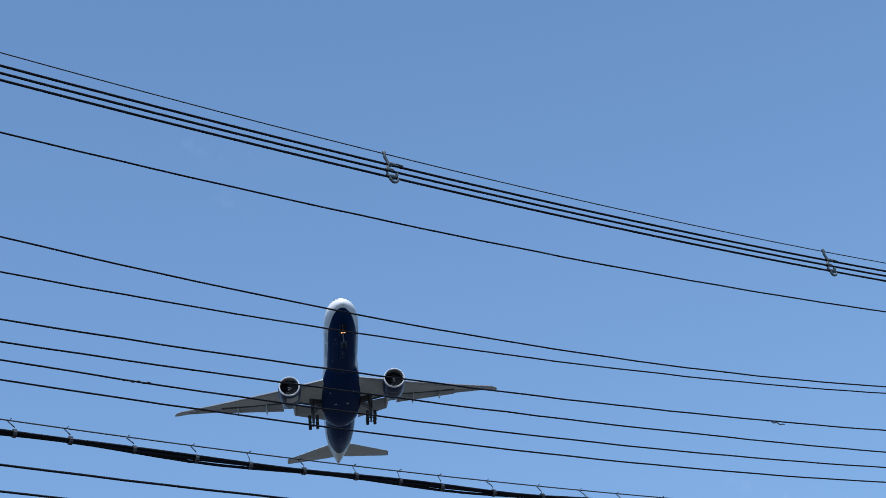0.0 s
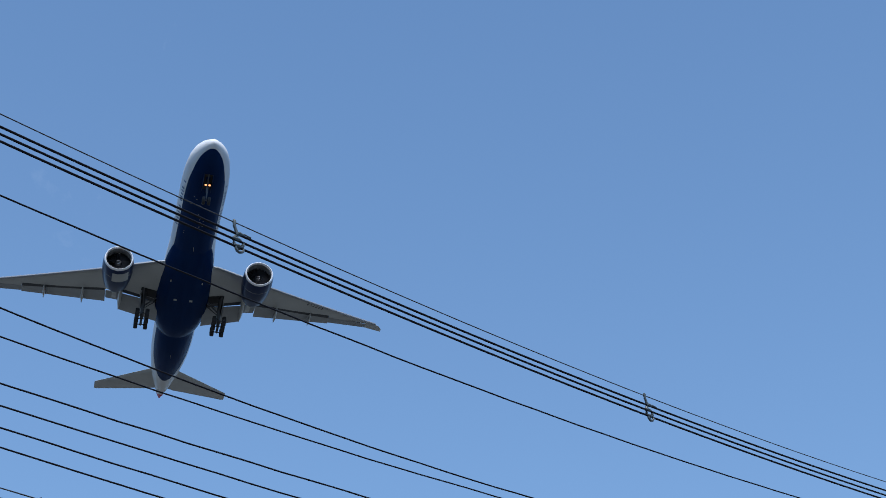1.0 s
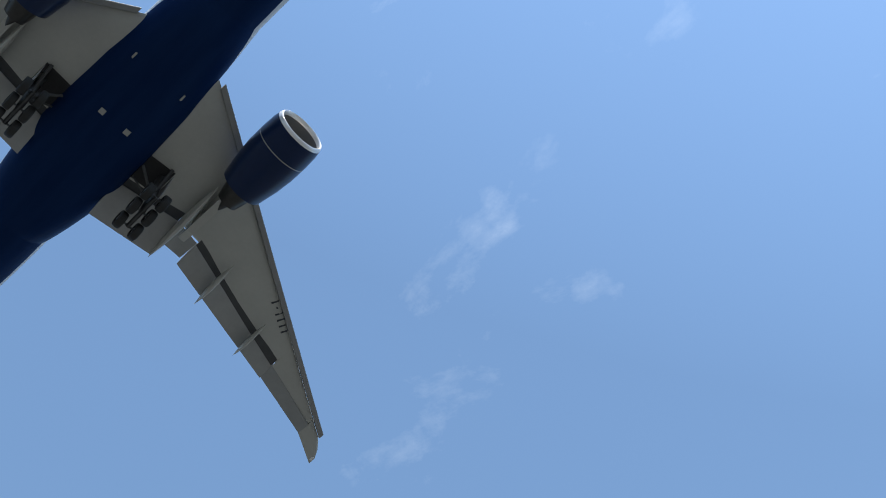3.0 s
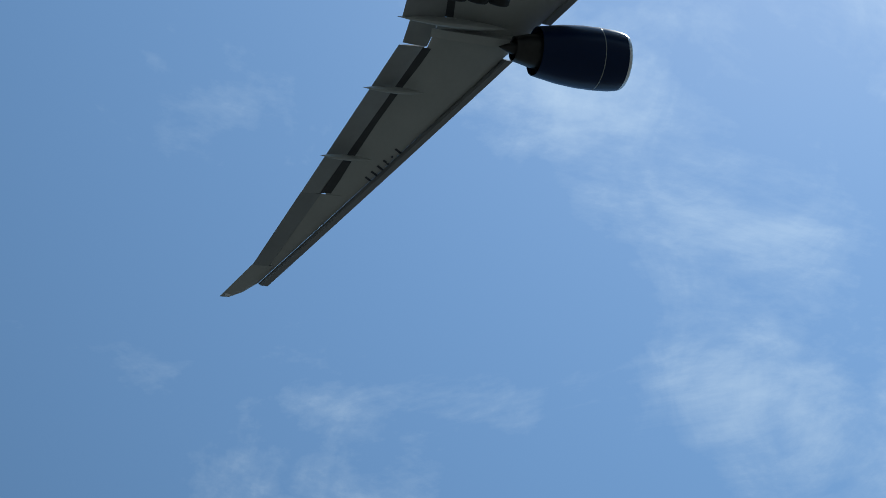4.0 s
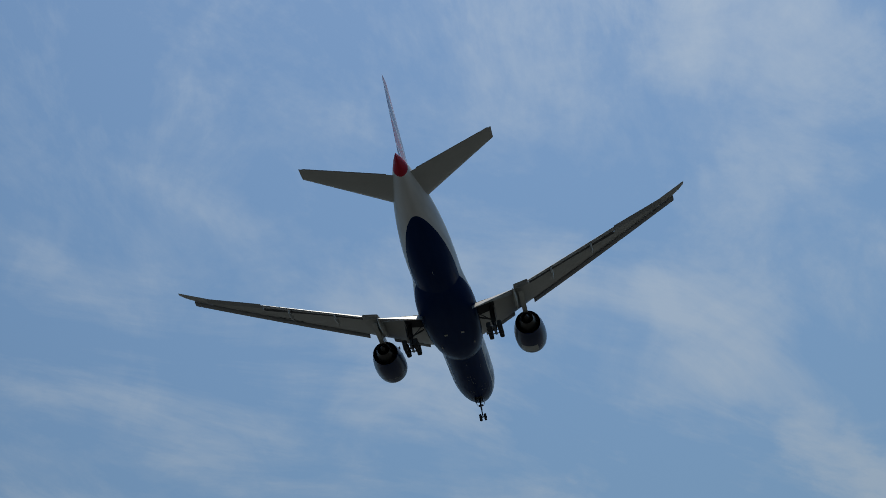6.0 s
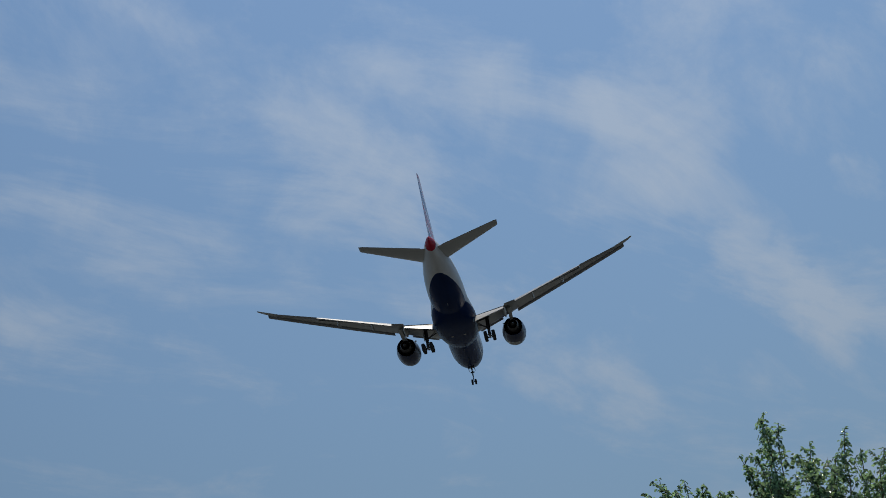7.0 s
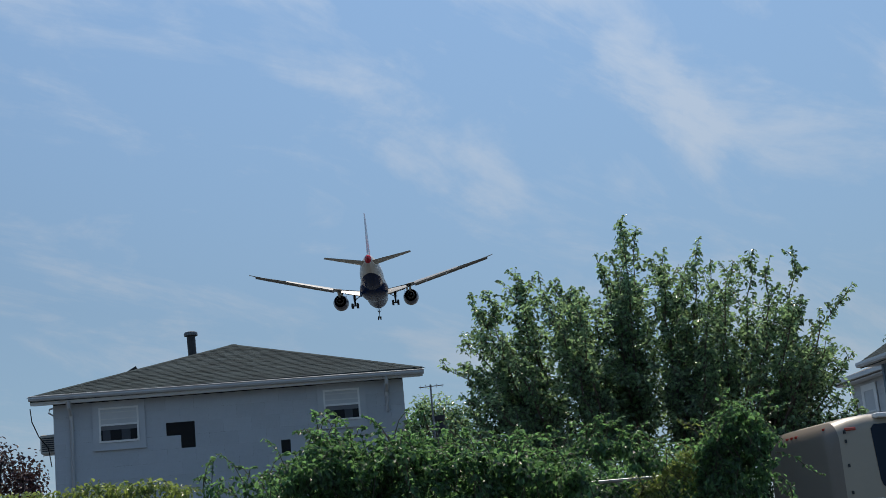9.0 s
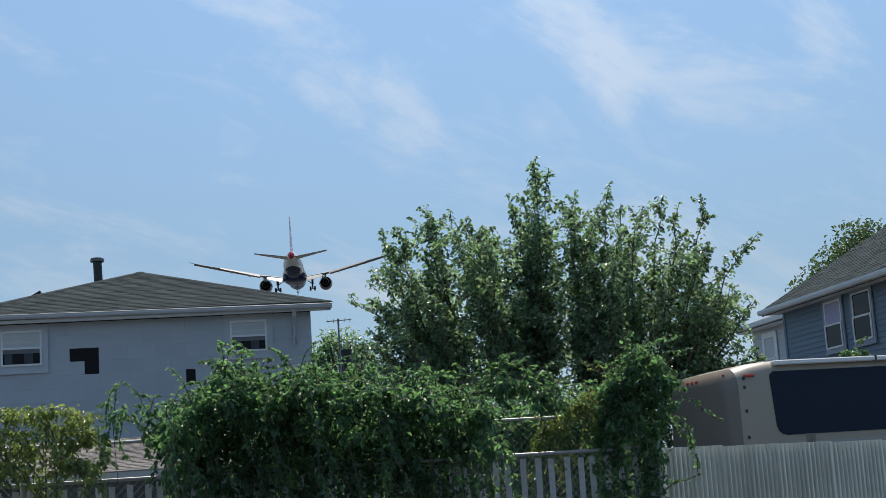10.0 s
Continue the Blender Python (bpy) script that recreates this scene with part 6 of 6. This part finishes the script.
def build_camper():
    m = Matrix.Translation((5.5, 22.15, 0)) @ Matrix.Rotation(radians(10), 4, "Z")
    rv = thing("camper", "tan motorhome with black tinted side window parked behind the fence", "motorhome", m)
    bm = bmesh.new()
    rings = []
    for x, inset, top in ((0.42, 0.2, 2.95), (0.44, 0.1, 3.06), (0.49, 0.04, 3.14), (0.58, 0.01, 3.2), (0.8, 0.0, 3.25), (1.1, 0.0, 3.28), (1.6, 0.0, 3.29), (8.4, 0.0, 3.29)):
        ring = []
        y0, y1, z0, r = inset, 2.5 - inset, 0.55, 0.24 + 0.14 * max(0, 1 - (x - 0.42) / 0.5)
        for cx, cz, a0 in ((y1 - r, top - r, 0), (y0 + r, top - r, 90), (y0 + 0.06, z0 + 0.06, 180), (y1 - 0.06, z0 + 0.06, 270)):
            rr = r if a0 < 180 else 0.06
            for k in range(7):
                a = radians(a0 + 15 * k)
                ring.append((x, cx + rr * math.cos(a), cz + rr * math.sin(a)))
        rings.append(ring)
    loft(bm, rings[3:])
    body = part("body", bm, M_RV, rv, "tan rounded motorhome body", smooth=True)
    # the rear lies in shade: its colour is the body tan painted darker
    bm = bmesh.new()
    loft(bm, rings[:4])
    part("rear_cap", bm, M_RVREAR, rv, "moulded rear cap, its shade put into the brown colour", smooth=True)
    bm = bmesh.new()
    loft(bm, [[(1.1, y, 3.05), (1.16, y, 3.11), (8.0, y, 3.11), (8.0, y, 2.13), (1.32, y, 2.13), (1.24, y, 2.15), (1.18, y, 2.2), (1.15, y, 2.28)] for y in (-0.012, 0.03)])
    part("side_window", bm, M_RVWIN, body, "black tinted glass")
    part("roof_rail", boxes((1.2, 8.3, -0.06, 0.12, 3.20, 3.275), bevel=0.015), M_RVROOF, body)
    part("roof_joint", boxes((2.9, 2.93, -0.065, 0.12, 3.2, 3.28)), M_PIPE, body)
    part("belt_trim", boxes((1.0, 8.3, -0.012, 0.02, 1.98, 2.02)), M_PANEL, body)
    for x, y, z in ((0.46, 1.25, 3.08), (0.46, 1.42, 3.08), (0.46, 1.6, 3.08), (0.5, 0.3, 3.1)):
        part("marker_lamp", boxes((x - 0.03, x + 0.05, y - 0.035, y + 0.035, z - 0.02, z + 0.02), bevel=0.008), M_REDLAMP, body, "red marker lamp")
    for z in (3.0, 2.86, 2.5, 2.1):
        part("latch", boxes((0.66, 0.69, -0.012, 0.02, z, z + 0.05)), M_PIPE, body)
    part("marker_lamp", boxes((0.68, 0.86, -0.012, 0.02, 3.04, 3.085), bevel=0.008), M_REDLAMP, body, "red marker lamp")
    part("vent", boxes((0.435, 0.47, 1.3, 1.5, 2.84, 2.92)), M_PIPE, body)
    for y in (0.35, 1.2):
        part("slot", boxes((0.435, 0.46, y, y + 0.28, 2.1, 2.13)), M_PIPE, body)
    for x in (1.8, 6.6):
        for y in (0.05, 2.2):
            wheel_simple(rv, x, y)


def wheel_simple(parent, x, y):
    bm = bmesh.new()
    turned(bm, [(0.0, 0.25), (0.0, 0.42), (0.04, 0.46), (0.2, 0.46), (0.25, 0.42), (0.25, 0.25), (0.0, 0.25)], (x, y, 0.46), "y", 20)
    t = part("wheel", bm, M_TYRE, parent, smooth=True)
    bm = bmesh.new()
    turned(bm, [(0.03, 0.02), (0.03, 0.26), (0.22, 0.26), (0.22, 0.02)], (x, y, 0.46), "y", 16, cap=True)
    part("rim", bm, M_RIM, t)
    return t


def build_antenna():
    a = thing("roof_antenna", "thin aluminium television antenna on a tall mast", "antenna", pose(0.09, 40.5, 0))
    part("mast", tube(bmesh.new(), [(0, 0, 0), (0, 0, 6.5)], 0.025, 8), M_ANTENNA, a)
    part("crossbar", tube(bmesh.new(), [(-0.32, 0, 6.44), (0.36, 0.1, 6.47)], 0.014, 6), M_ANTENNA, a)
    for k in range(5):
        x = -0.28 + k * 0.15
        part("element", tube(bmesh.new(), [(x, -0.4, 6.45), (x, 0.4, 6.45)], 0.007, 5), M_ANTENNA, a)
    c = thing("chimney_pipe", "dark chimney pipe with a flared cowl beyond the trees", "chimney", pose(0.27, 42.0, 0))
    bm = bmesh.new()
    turned(bm, [(0, 0.1), (5.35, 0.1), (5.36, 0.16), (5.5, 0.16), (5.52, 0.09), (5.62, 0.09), (5.63, 0.15), (5.78, 0.17), (5.79, 0.03)], (0, 0, 0), "z", 16, cap=True)
    part("stack", bm, M_PIPE, c, smooth=True)


build_grey_house()
build_shed()
build_blue_house()
build_white_house()
build_camper()
build_antenna()
build_main_tree()
far_tree("plum_tree", "dark plum-leaved tree beyond the house", -12.6, 42.5, 6.5, 1.9, 2.3, M_PLUM, 31, 0.13, 8000)
far_tree("far_tree", "green tree beyond the grey house", 0.15, 45.0, 6.9, 1.25, 1.7, M_LEAF, 32, 0.12, 5000)
far_tree("far_tree", "tall green tree behind the blue house", 21.7, 57.0, 11.2, 3.9, 3.8, M_FARLEAF, 33, 0.2, 34000)
build_metal_fence()
build_vines()
build_chain_fence()


# ---- what moves ----
def motions():
    rows = []
    for k in range(11):
        d = k - 4.0
        rows.append((float(k), pose(-11.969, 27.111 + 73.194 * d + 0.1795 * d * d, EYE + 95.875 - 3.812 * d, 2.666, 0.048, 0.096)))
    walk(airliner, rows)


motions()
